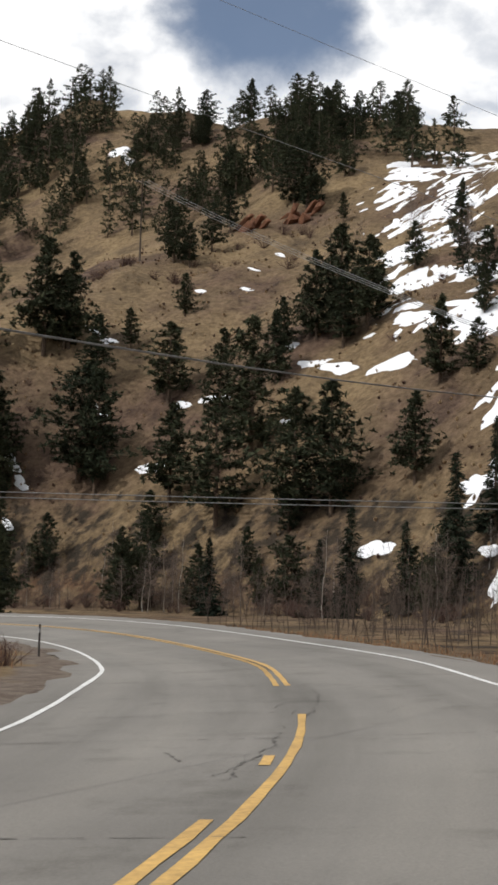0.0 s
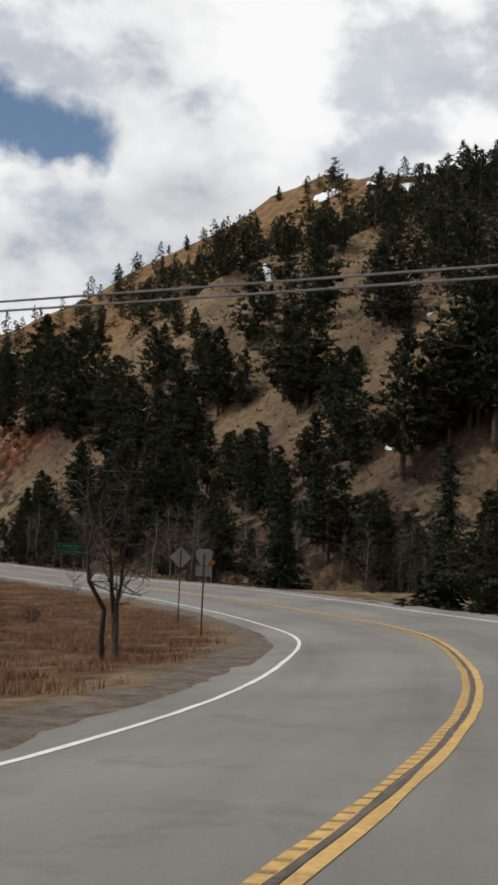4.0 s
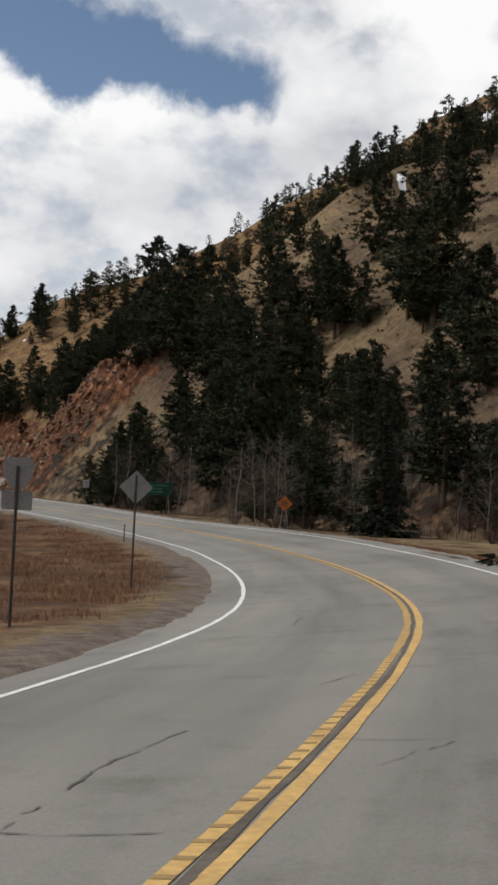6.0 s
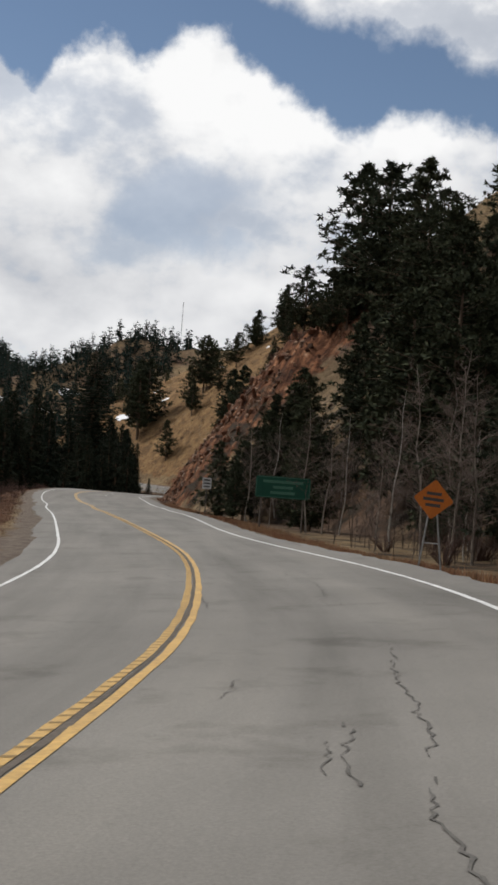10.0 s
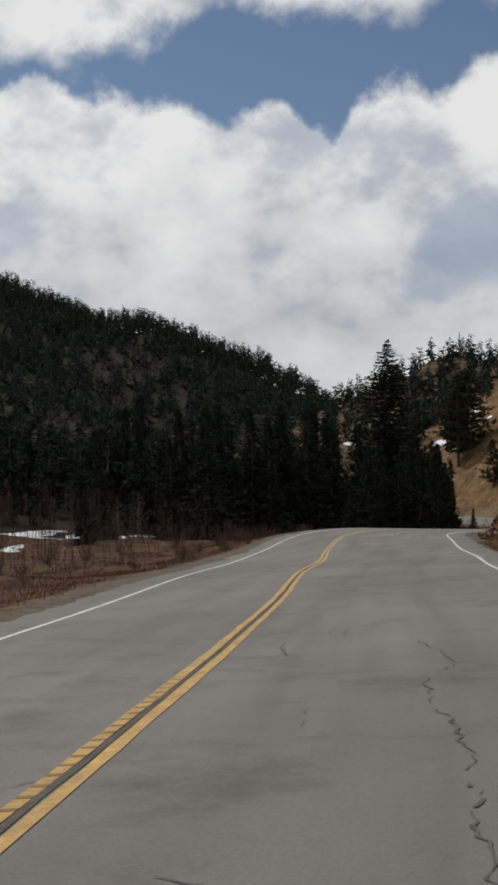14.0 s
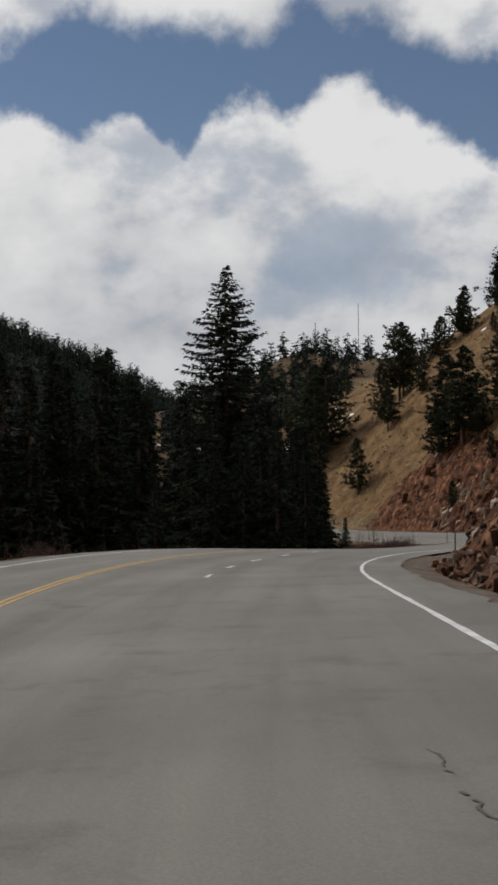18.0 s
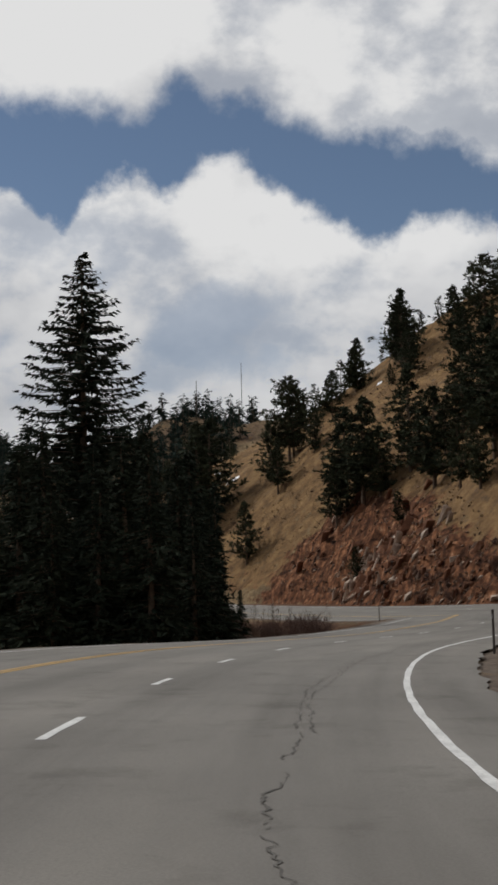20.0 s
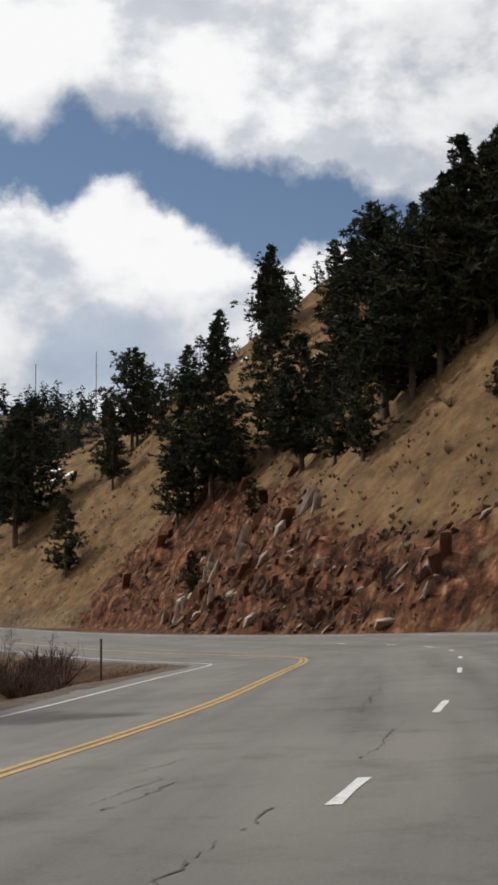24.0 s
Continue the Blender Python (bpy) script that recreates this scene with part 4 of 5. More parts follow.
PINES_BEND = [
    (-393.2, 336, 24), (-396.1, 341.3, 24), (-369.4, 341.2, 12.6), (-382.5, 356.4, 17.1), (-332.1, 328.8, 19.3), (-331.4, 325.5, 13.6),
    (-390.3, 383.8, 12.2), (-320.7, 327, 12.7), (-364.7, 375.6, 14.5), (-294.4, 314.6, 16.4), (-303.8, 331.7, 16.4), (-279.4, 304.8, 11.5),
    (-267, 298.8, 19.7), (-265.4, 293.9, 10.9), (-263, 298.1, 15.5), (-260.1, 298.6, 16.9), (-258, 300, 15.1), (-255.8, 300.5, 16.3),
    (-303.8, 315.4, 5.4), (-305, 306.6, 5.6), (-362, 326.7, 13.1), (-306.4, 329.5, 9.9), (-276.4, 311.2, 11.5), (-357.2, 365.1, 5.3),
    (-366.1, 349.2, 10.2), (-231.3, 275.1, 9.6), (-223.7, 269, 7.5), (-218.4, 260.6, 5.3), (-248.6, 291.3, 3), (-253.8, 301.4, 14), (-267.6, 308.8, 17),
    (-257.8, 300.2, 19), (-252.3, 306.5, 18), (-246.1, 305.2, 17),
]
PINES_FAR = [
    (-402.1, 341.7, 24), (-382, 349.1, 14.5), (-382.4, 355.1, 20.2), (-362, 373.4, 18.5), (-390.4, 384.1, 14.2), (-385.5, 371.5, 12.9),
    (-455.4, 367.7, 9.3),
]
PINES_FACING = [
    (5.0, 206.9, 12.1), (8.5, 140.9, 13.4), (11.5, 138.5, 11.2), (12.7, 105.1, 8.1), (5.9, 141.8, 10.5), (16.5, 116.4, 8.6), (19.6, 114.0, 5.3), (23.4, 144.4, 5.4),
    (-73.0, 162.7, 11.6), (-60.6, 152.2, 9.2), (-46.6, 138.6, 14.2), (-33.8, 141.0, 11.3), (-20.5, 137.0, 12.8), (-63.2, 169.5, 10.4), (-18.4, 82.5, 5.6), (-25.3, 154.4, 9.7),
    (-70.4, 150.5, 6.6), (-88.3, 168.6, 10), (-20.3, 148.4, 9.1), (-67.9, 159.0, 13.5), (-95.6, 162.6, 11.0), (-115.5, 175.8, 12.0), (-86.7, 163.4, 6.9),
]
SPRUCES_SINGLE = [
    (-19.5, 88, 7.2), (-4.3, 92.9, 6.2), (13.5, 87.6, 11), (-21.8, 87.2, 8.5), (5.8, 88.5, 8.5), (3.6, 89, 6),
    (-50, 122, 11), (-250.2, 243.3, 4.9), (10, 90, 7), (17, 92, 9),
]
SNOW_PATCHES = [
    (-20.9, 157.7, 1.7), (-9.5, 142, 1.2), (-5.6, 139.9, 1.7), (-12.3, 133.3, 1.4), (-28.9, 140.8, 1.1), (-27.1, 138.5, 0.9),
    (-27.6, 134.4, 0.6), (5.6, 136.8, 1.8), (2.8, 142.9, 1.2), (-1.5, 176.2, 0.8), (-2.5, 168.6, 0.9), (2.4, 183.4, 0.8),
    (-9, 171.7, 0.8), (-19.4, 146, 0.8), (2.2, 127.6, 0.7), (-61.2, 218.2, 1.2), (-61.2, 229, 1), (-2.5, 199.6, 1), (9, 101.6, 1.6), (7.8, 132.7, 2.1), (13, 126.3, 2.4), (16.9, 99, 1.6),
    (-31.5, 268.4, 3.8), (24.9, 203.9, 4.6), (23.3, 176.9, 4), (16.1, 133.8, 2.2), (21.1, 131.6, 2.2), (23.9, 145.4, 1.6),
    (16.3, 90.3, 1), (11.6, 136.8, 0.7), (-102.5, 173.2, 2.2), (-56.4, 167.8, 0.6), (-50.3, 143.9, 0.6),
    (-208.5, 435.4, 5.2), (-133.4, 418.9, 9.5), (-101, 205.8, 1.2), (-425.9, 351.3, 2.8), (-424.7, 365.1, 2.1), (-398.2, 374.7, 1),
    (-409, 357.2, 1.9), (-367.7, 371.2, 0.9), (-433.6, 370.9, 1.6),
]
SNOW_PATCHES_FAR = [
    (-486.8, 351.7, 4.3), (-502, 371.9, 6), (-504.4, 343.7, 3.9), (-219.7, 161.9, 2.4), (-234.7, 183.5, 1.8), (-426.8, 350, 1.6),
]

n_tree = 0
for some in (PINES_ACROSS, PINES_SLOPE, PINES_ABOVE_ROCK, PINES_BEND, PINES_FAR, PINES_FACING):
    for x, y, tall in some:
        n_tree += 1
        plant(PINE_KIND, x, y, tall * 1.03, 100 + n_tree, slim=1.05)
for x, y, tall in SPRUCES_SINGLE:
    n_tree += 1
    plant(SPRUCE_KIND, x, y, tall, 100 + n_tree)

rnd = np.random.RandomState(7)
# groves on the hillside: metres along the road, metres up the slope, how many, how tall
for s0, s1, q0, q1, count, tall in ((205, 262, 2, 14, 26, 7.5), (190, 258, -5, 6, 34, 6.2), (122, 190, -5, 8, 22, 5.5), (246, 288, 19, 42, 9, 6), (236, 285, 42, 90, 16, 8), (150, 175, 24, 42, 9, 7.5), (146, 178, 44, 92, 16, 5.6),
                                    (186, 240, 98, 150, 26, 8.5), (466, 505, 24, 55, 28, 12.5), (505, 560, 60, 95, 12, 12), (152, 195, 32, 78, 4, 6.5), (196, 232, 40, 90, 5, 8)):
    for _ in range(count):
        x, y = off_road(rnd.uniform(s0, s1), rnd.uniform(q0, q1))
        n_tree += 1
        plant(PINE_KIND, x, y, tall * rnd.uniform(0.7, 1.25), 100 + n_tree)
# tall pines at the top of the near slope
for i in range(18):
    t = rnd.uniform()
    n_tree += 1
    plant(PINE_KIND, -262 + 32 * t + rnd.normal() * 3, 313 + 6 * t + rnd.normal() * 5, rnd.uniform(13, 18), 100 + n_tree)
# small pines along the ridge
for x, y in ((-318, 436), (-297, 440), (-283, 441), (-275, 442), (-262, 442), (-252, 440), (-238, 450), (-224, 446), (-210, 441), (-185, 429), (-176, 425), (-162, 419), (-150, 411), (-139, 404), (-121, 378), (-103, 344)):
    n_tree += 1
    plant(PINE_KIND, x, y, rnd.uniform(4, 8), 100 + n_tree)
for x, y, tall in ((-366.4, 376.2, 15), (-343.6, 373.0, 15), (-339.9, 378.4, 18), (-352, 366, 11), (-333, 364, 12)):
    n_tree += 1
    plant(PINE_KIND, x, y, tall, 100 + n_tree)
# the dark spruce wood on the valley floor
TALL_SPRUCE = [grown("spruce_tree", open_spruce(24, 28.5), (M_BARK, M_SPRUCE), "very tall dark spruce rising above the valley wood", "tree", "spruces in the valley")]
plant(TALL_SPRUCE, -227.7, 214.0, 28.0, 5, 28.5)
plant(SPRUCE_KIND, -172.4, 153.7, 4.2, 6, slim=1.5)

def in_wood(x, y):
    """The wood ends along a line; the bank beyond it is open."""
    return -0.5 * (x + 179) - 0.866 * (y - 196) > 0.8


for s0, s1, d0, d1, count, tall in ((385, 470, 16, 34, 74, 12.5), (350, 392, 13, 22, 34, 9), (345, 440, 30, 60, 74, 14.5), (440, 520, 34, 70, 30, 13)):
    for _ in range(count):
        x, y = left_of(rnd.uniform(s0, s1), rnd.uniform(d0, d1))
        if not in_wood(x, y):
            continue
        n_tree += 1
        plant(SPRUCE_KIND, x, y, tall * rnd.uniform(0.7, 1.3), 100 + n_tree)
# bare aspens along the foot of the slope and on the bank
for s0, s1, q0, q1, count, tall in ((118, 182, -8, 4, 52, 5.2), (182, 215, -9, 4, 22, 6.0), (212, 252, -7, 4, 14, 6.0)):
    for _ in range(count):
        x, y = off_road(rnd.uniform(s0, s1), rnd.uniform(q0, q1))
        n_tree += 1
        plant(BARE_KIND, x, y, tall * rnd.uniform(0.7, 1.3), 100 + n_tree, 9.0)
for s, d, tall in ((132, 14, 4.2), (138, 17, 4.6), (146, 12, 3.4), (160, 18, 4.5), (320, 27, 4), (310, 34, 5), (330, 30, 5), (300, 40, 5), (452, 13, 3.4), (456, 14, 3.0), (462, 15, 3.3)):
    x, y = left_of(s, d)
    n_tree += 1
    plant(BARE_KIND, x, y, tall, 100 + n_tree, 9.0)


for _ in range(60):
    x, y = off_road(rnd.uniform(142, 178), rnd.uniform(44, 98))
    n_tree += 1
    plant(BARE_KIND, x, y, 6.5 * rnd.uniform(0.7, 1.3), 100 + n_tree, 9.0)


# ---- woods too dense to count ----
def wood(name, label, places, kinds, mats, seed):
    """Many trees in one mesh: trunks and crowns of a few shapes, turned and scaled."""
    r = np.random.RandomState(seed)
    vs, fs, ms, n = [], [], [], 0
    for x, y, z, tall in places:
        (tv, tf), (cv, cf) = kinds[r.randint(len(kinds))]
        a, s = r.uniform(0, 6.28), tall / 12.0
        rot = np.array([[math.cos(a), -math.sin(a), 0], [math.sin(a), math.cos(a), 0], [0, 0, 1]]) * np.array([[s * r.uniform(0.9, 1.2)], [s * r.uniform(0.9, 1.2)], [s]])
        for k, (v, f) in enumerate(((tv, tf), (cv, cf))):
            vs.append(v @ rot.T + (x, y, z - 0.3))
            fs += [tuple(i + n for i in q) for q in f]
            ms += [k] * len(f)
            n += len(v)
    me = mesh_of(name, np.concatenate(vs), fs, mats)
    me.polygons.foreach_set("material_index", ms)
    me.update()
    return tagged(new(name, me), label, "woods", kind="stuff")


PINE_LOW = [pine(s, 12.0, 62, 3, 7, 1.5)[:2] for s in (41, 42, 43, 44, 411)]
SPRUCE_LOW = [conifer(s, 12.0, 60, 1.8, 5, 0.6, 0.34, 0.5)[:2] for s in (45, 46, 47)]


def scatter(boxes, seed, right=True, patches=()):
    r = np.random.RandomState(seed)
    out = []
    for x0, y0, x1, y1, wide, count, tall in patches:
        for _ in range(count):
            t = r.uniform()
            out.append((x0 + (x1 - x0) * t + r.normal() * wide, y0 + (y1 - y0) * t + r.normal() * wide, tall * r.uniform(0.65, 1.25)))
    for s0, s1, q0, q1, count, tall in boxes:
        for _ in range(count):
            s, q = r.uniform(s0, s1), r.uniform(q0, q1)
            x, y = off_road(s, q) if right else left_of(s, q)
            if right or in_wood(x, y):
                out.append((x, y, tall * r.uniform(0.65, 1.25)))
    a = np.array(out)
    return np.stack([a[:, 0], a[:, 1], ground(a[:, 0], a[:, 1]), a[:, 2]], 1)


wood("pine_wood", "dense dark pine wood high on the hillside", scatter(((285, 330, 38, 120, 80, 9), (255, 285, 60, 120, 24, 7), (330, 470, 80, 172, 150, 9), (470, 545, 96, 150, 55, 9), (510, 560, 80, 150, 70, 7.5), (200, 262, 108, 160, 40, 8), (560, 655, 50, 92, 20, 4.5), (600, 655, 30, 60, 14, 9), (100, 235, 98, 128, 90, 8.5), (150, 200, 96, 128, 30, 8.5), (200, 250, 95, 150, 40, 8)), 51, True, ((-82, 232, -42, 288, 9, 110, 10), (-62, 188, -54, 210, 7, 10, 10), (-100, 240, -75, 300, 10, 40, 9), (-368, 388, -335, 428, 8, 30, 9))), PINE_LOW, (M_BARK, M_NEEDLE), 61)
wood("spruce_wood", "black-green spruce wood across the valley floor", scatter(((300, 420, 55, 150, 260, 12), (420, 560, 45, 140, 170, 13), (215, 330, 60, 170, 170, 9.5), (330, 470, 150, 300, 200, 10)), 52, False), SPRUCE_LOW, (M_BARK, M_SPRUCE), 62)
r_far = np.random.RandomState(53)
fu, fv = r_far.uniform(-170, 340, 6400), 300 * r_far.uniform(0, 1, 6400) ** 1.25 - 25
fx, fy = -709 - 0.79 * fu + 0.61 * fv, 427 - 0.61 * fu - 0.79 * fv
wood("far_wood", "distant dark conifer forest covering the opposite mountainside", np.stack([fx, fy, ground(fx, fy), r_far.uniform(5, 12, 6400)], 1), [conifer(s, 12.0, 15, 4.4, 3, 0.9, 0.34, 0.55)[:2] for s in (48, 49)], (M_BARK, M_HAZYSPRUCE), 63)


# ---- leafless thicket along the foot of the slope ----
def thicket(name, label, boxes, seed, mat):
    r = np.random.RandomState(seed)
    v, f = [], []
    for s0, s1, q0, q1, count, tall, right in boxes:
        for _ in range(count):
            s, q = r.uniform(s0, s1), r.uniform(q0, q1)
            x, y = off_road(s, q) if right else left_of(s, q)
            b = np.array([x, y, z_at(x, y) - 0.1])
            h = tall * r.uniform(0.5, 1.3)
            top = b + np.array([r.normal() * 0.12, r.normal() * 0.12, 1.0]) * h
            stem(v, f, b, top, 0.011 + 0.003 * h, 0.006, 3)
            for _ in range(11):
                u = r.uniform(0.15, 0.95)
                p = b + (top - b) * u
                e = p + (r.normal(size=3) * 0.6 + (0, 0, 0.45)) * h * 0.3 * (1.2 - u)
                stem(v, f, p, e, 0.008, 0.004, 3)
                stem(v, f, p + (e - p) * 0.6, p + (e - p) * 0.6 + (r.normal(size=3) * 0.5 + (0, 0, 0.4)) * h * 0.12, 0.005, 0.003, 3)
    return tagged(new(name, mesh_of(name, np.array(v), f, mat)), label, "thicket", kind="stuff")


thicket("thicket", "grey-brown leafless thicket at the foot of the slope", ((84, 122, -15, -5.6, 260, 3.0, False), (108, 185, -9, 5, 480, 2.8, True), (185, 222, -9, 5, 260, 2.6, True), (222, 262, -4, 4, 130, 3.0, True)), 511, M_THICKET)
thicket("willow_thicket", "dark leafless willow thicket on the valley floor", ((120, 200, 16, 34, 160, 2.2, False), (205, 350, 24, 62, 800, 4.6, False), (205, 350, 14, 30, 700, 1.7, False), (408, 470, 14, 26, 110, 2.4, False)), 512, M_SHRUB)


# ---- shrubs ----
def shrub(seed, tall=1.3, stems=34):
    r = np.random.RandomState(seed)
    v, f = [], []
    for _ in range(stems):
        a, out = r.uniform(0, 6.28), r.uniform(0.05, 0.75)
        s = np.array([math.cos(a) * 0.12, math.sin(a) * 0.12, 0]) * r.uniform(0, 1)
        e = np.array([math.cos(a) * out * tall, math.sin(a) * out * tall, tall * r.uniform(0.6, 1.05) * (1 - 0.3 * out)])
        stem(v, f, s, e, 0.014, 0.006, 3)
        for _ in range(4):
            u = r.uniform(0.35, 1)
            s2 = s + (e - s) * u
            stem(v, f, s2, s2 + (r.normal(size=3) * 0.5 + (0, 0, 0.45)) * 0.28 * tall, 0.007, 0.004, 3)
    return np.array(v), f


SHRUB_MESH = [mesh_of("shrub", *shrub(s), M_SHRUB) for s in (71, 72, 73, 74)]


def put_shrub(x, y, size, seed, label="leafless reddish-brown shrub on the dry ground"):
    r = random.Random(seed)
    ob = tagged(new("shrub", SHRUB_MESH[r.randrange(4)]), label, "shrub", "leafless shrubs")
    ob.matrix_basis = Matrix.LocRotScale((x, y, z_at(x, y) - 0.06), Euler((0, 0, r.uniform(0, 6.28))), (size * r.uniform(0.9, 1.4), size * r.uniform(0.9, 1.4), size))
    return ob


n_shrub = 0
for s0, s1, q0, q1, count, size in ((120, 215, -9, 2, 60, 1.0), (182, 205, 55, 78, 22, 1.3), (160, 230, 8, 50, 26, 0.7), (288, 330, 6, 18, 14, 0.7), (425, 470, 0, 3, 16, 1.3), (440, 560, 4, 22, 22, 0.7), (560, 620, 8, 40, 16, 0.8)):
    for _ in range(count):
        x, y = off_road(rnd.uniform(s0, s1), rnd.uniform(q0, q1))
        n_shrub += 1
        put_shrub(x, y, size * rnd.uniform(0.6, 1.3), n_shrub)
for s0, s1, d0, d1, count, size in ((88, 100, 8, 13, 9, 0.55), (130, 190, 14, 24, 26, 0.9), (196, 330, 10, 22, 40, 0.7), (412, 450, 12.5, 20, 30, 1.1), (330, 400, 14, 22, 22, 1.0), (448, 470, 13, 22, 10, 1.0)):
    for _ in range(count):
        x, y = left_of(rnd.uniform(s0, s1), rnd.uniform(d0, d1))
        n_shrub += 1
        put_shrub(x, y, size * rnd.uniform(0.6, 1.3), n_shrub, "leafless dark shrub beside the road bank")


# ---- snow ----
def snow_patch(x, y, size, seed):
    """A flat, ragged drift that lies on the land."""
    r = np.random.RandomState(seed)
    n, rings = 34, 4
    turn = np.arange(n) * 2 * math.pi / n
    edge = size * (1 + sum(0.5 / k * r.uniform(0.2, 1) * np.sin(turn * k + r.uniform(0, 6)) for k in (2, 3, 5, 8)) + r.uniform(-0.08, 0.08, n))
    a = np.arange(n) * 2 * math.pi / n
    k0 = int(nearest(np.array([x]), np.array([y]))[0][0])
    level, uphill = TAN[k0], LEFT[k0]
    px, py, lift = [x], [y], [0.1]
    for k in range(1, rings + 1):
        t = k / rings
        e, g2 = np.cos(a) * edge * t * 1.5, np.sin(a) * edge * t * 0.55
        px += list(x + level[0] * e + uphill[0] * g2)
        py += list(y + level[1] * e + uphill[1] * g2)
        lift += [0.1 * (1 - t**3) - 0.06 * (k == rings)] * n
    pz = land_z(px, py) + np.array(lift)
    f = [(0, 1 + j, 1 + (j + 1) % n) for j in range(n)]
    for k in range(rings - 1):
        for j in range(n):
            p, q = 1 + k * n + j, 1 + k * n + (j + 1) % n
            f.append((p, p + n, q + n, q))
    me = mesh_of("snow_patch", np.stack([px, py, pz], 1), f, M_SNOW, True)
    return tagged(new("snow_patch", me), "patch of old white snow on the slope", "snow", "patches of snow")


# the large snow field among the bare aspens, torn by tufts and bare ground
sx, sy = np.meshgrid(np.arange(6, 52, 0.8), np.arange(84, 222, 0.8), indexing="ij")
m = (sx - np.interp(sy, [84, 100, 118, 128, 150, 190, 222], [14.5, 16.5, 20.5, 15, 13.5, 17.5, 26])) / 4.5
m = np.clip(m, -3, 0.45) - 0.6 + 0.85 * wave(sx, sy, 15, 91) + 0.6 * wave(sx, sy, 5, 92) + 0.5 * wave(sx, sy, 2.4, 93) - 0.45 * np.clip((116 - np.abs(sy - 116)) / 6 - 18, 0, 1)
lift = np.clip(m * 0.14, -0.5, 0.16) - 0.02
ids = np.arange(sx.size).reshape(sx.shape)
cells = np.stack([ids[:-1, :-1], ids[1:, :-1], ids[1:, 1:], ids[:-1, 1:]], -1).reshape(-1, 4)
cells = cells[(m.ravel()[cells] > -0.25).any(1)]
snow_v = np.stack([sx, sy, land_z(sx, sy) + lift], -1).reshape(-1, 3)
used, back = np.unique(cells, return_inverse=True)
tagged(new("snow_field", mesh_of("snow_field", snow_v[used], back.reshape(-1, 4).tolist(), M_SNOW, True)), "broken field of old snow among bare aspens on the slope", "snow")
for i, (x, y, size) in enumerate(((-188, 433, 4), (-170, 424, 5), (-152, 413, 5), (-139, 406, 5), (-103, 173.2, 2.0), (-105.5, 173.0, 1.4))):
    snow_patch(x, y, size, 345 + i)
for i, (x, y, size) in enumerate(SNOW_PATCHES + SNOW_PATCHES_FAR):
    snow_patch(x, y, max(size * 0.9, 0.6), 200 + i)


for i, (s, d, size) in enumerate(((346, 58, 4.2), (342, 52, 3.6), (349, 53, 3.2), (355, 48.7, 3), (358, 45.8, 2.6), (351, 50, 2.6), (304, 29, 1.6), (310, 31, 1.4), (362, 44, 2))):
    x, y = left_of(s, d)
    snow_patch(x, y, size, 290 + i)


# ---- rocks ----
def rock_mesh(name, seed, mat, shape):
    """An angular broken slab."""
    r = np.random.RandomState(seed)
    bm = bmesh.new()
    for _ in range(15):
        p = r.uniform(-1, 1, 3)
        p[r.randint(3)] = r.choice((-1.0, 1.0)) * r.uniform(0.75, 1)
        bm.verts.new(Vector(p * shape))
    out = bmesh.ops.convex_hull(bm, input=bm.verts)
    bmesh.ops.delete(bm, geom=[e for e in out["geom_interior"] if isinstance(e, bmesh.types.BMVert)], context="VERTS")
    me = bpy.data.meshes.new(name)
    bm.to_mesh(me)
    bm.free()
    me.materials.append(mat)
    return me


ROCKS_PALE = [rock_mesh("rock", 80 + i, M_ROCKA, sh) for i, sh in enumerate(((1, 0.5, 0.3), (1.3, 0.45, 0.26), (0.9, 0.7, 0.34), (1.5, 0.4, 0.22)))]
ROCKS_RED = [rock_mesh("rock", 90 + i, M_ROCKB, sh) for i, sh in enumerate(((1, 0.6, 0.4), (1.3, 0.5, 0.36), (0.9, 0.7, 0.45), (1.6, 0.45, 0.3)))]


def outcrop(name, label, boxes, seed):
    """Slabs and blocks that stick out of the cutting, all dipping one way."""
    r = np.random.RandomState(seed)
    s_mid = (boxes[0][0] + boxes[0][1]) / 2
    bx, by = off_road(s_mid, 1.0)
    root = tagged(new(name), label, "rock outcrop")
    root.location = (bx, by, z_at(bx, by))
    for s0, s1, q0, q1, count, size, pale in boxes:
        for _ in range(count):
            s = r.uniform(s0, s1)
            x, y = off_road(s, r.uniform(q0, q1))
            k = at_s(s)
            yaw = math.atan2(TAN[k, 1], TAN[k, 0])
            kinds = ROCKS_PALE if r.uniform() < pale else ROCKS_RED
            sz = size * r.uniform(0.4, 1.35)
            m = Matrix.LocRotScale((x, y, z_at(x, y) - sz * 0.08), Euler((r.uniform(-0.4, 0.4), r.uniform(-0.95, -0.45), yaw + math.pi + r.uniform(-0.5, 0.5))), (sz * r.uniform(0.9, 1.5), sz * r.uniform(0.5, 1.1), sz * r.uniform(0.5, 1.0)))
            ob = child("rock", kinds[r.randint(4)], root)
            ob.matrix_basis = Matrix.Translation(-root.location) @ m
    return root


outcrop("rock_outcrop", "steep red and tan rock cutting above the road", ((290, 322, 1, 16, 110, 0.5, 0.25), (292, 328, -0.6, 4, 150, 0.26, 0.35), (286, 300, 0, 10, 36, 0.5, 0.25)), 301)
outcrop("rock_outcrop", "reddish rock cutting with pale jagged slabs beside the bend", ((440, 480, 0.3, 6.5, 120, 0.8, 0.35), (503, 527, 0.5, 8, 60, 1.25, 0.9), (470, 512, 0.5, 10, 80, 1.25, 0.4), (496, 545, 4, 17, 40, 1.35, 0.4)), 302)
outcrop("rock_ledge", "small dark red rock ledge high on the slope", ((190, 200, 83, 87, 16, 1.5, 0.0),), 303)


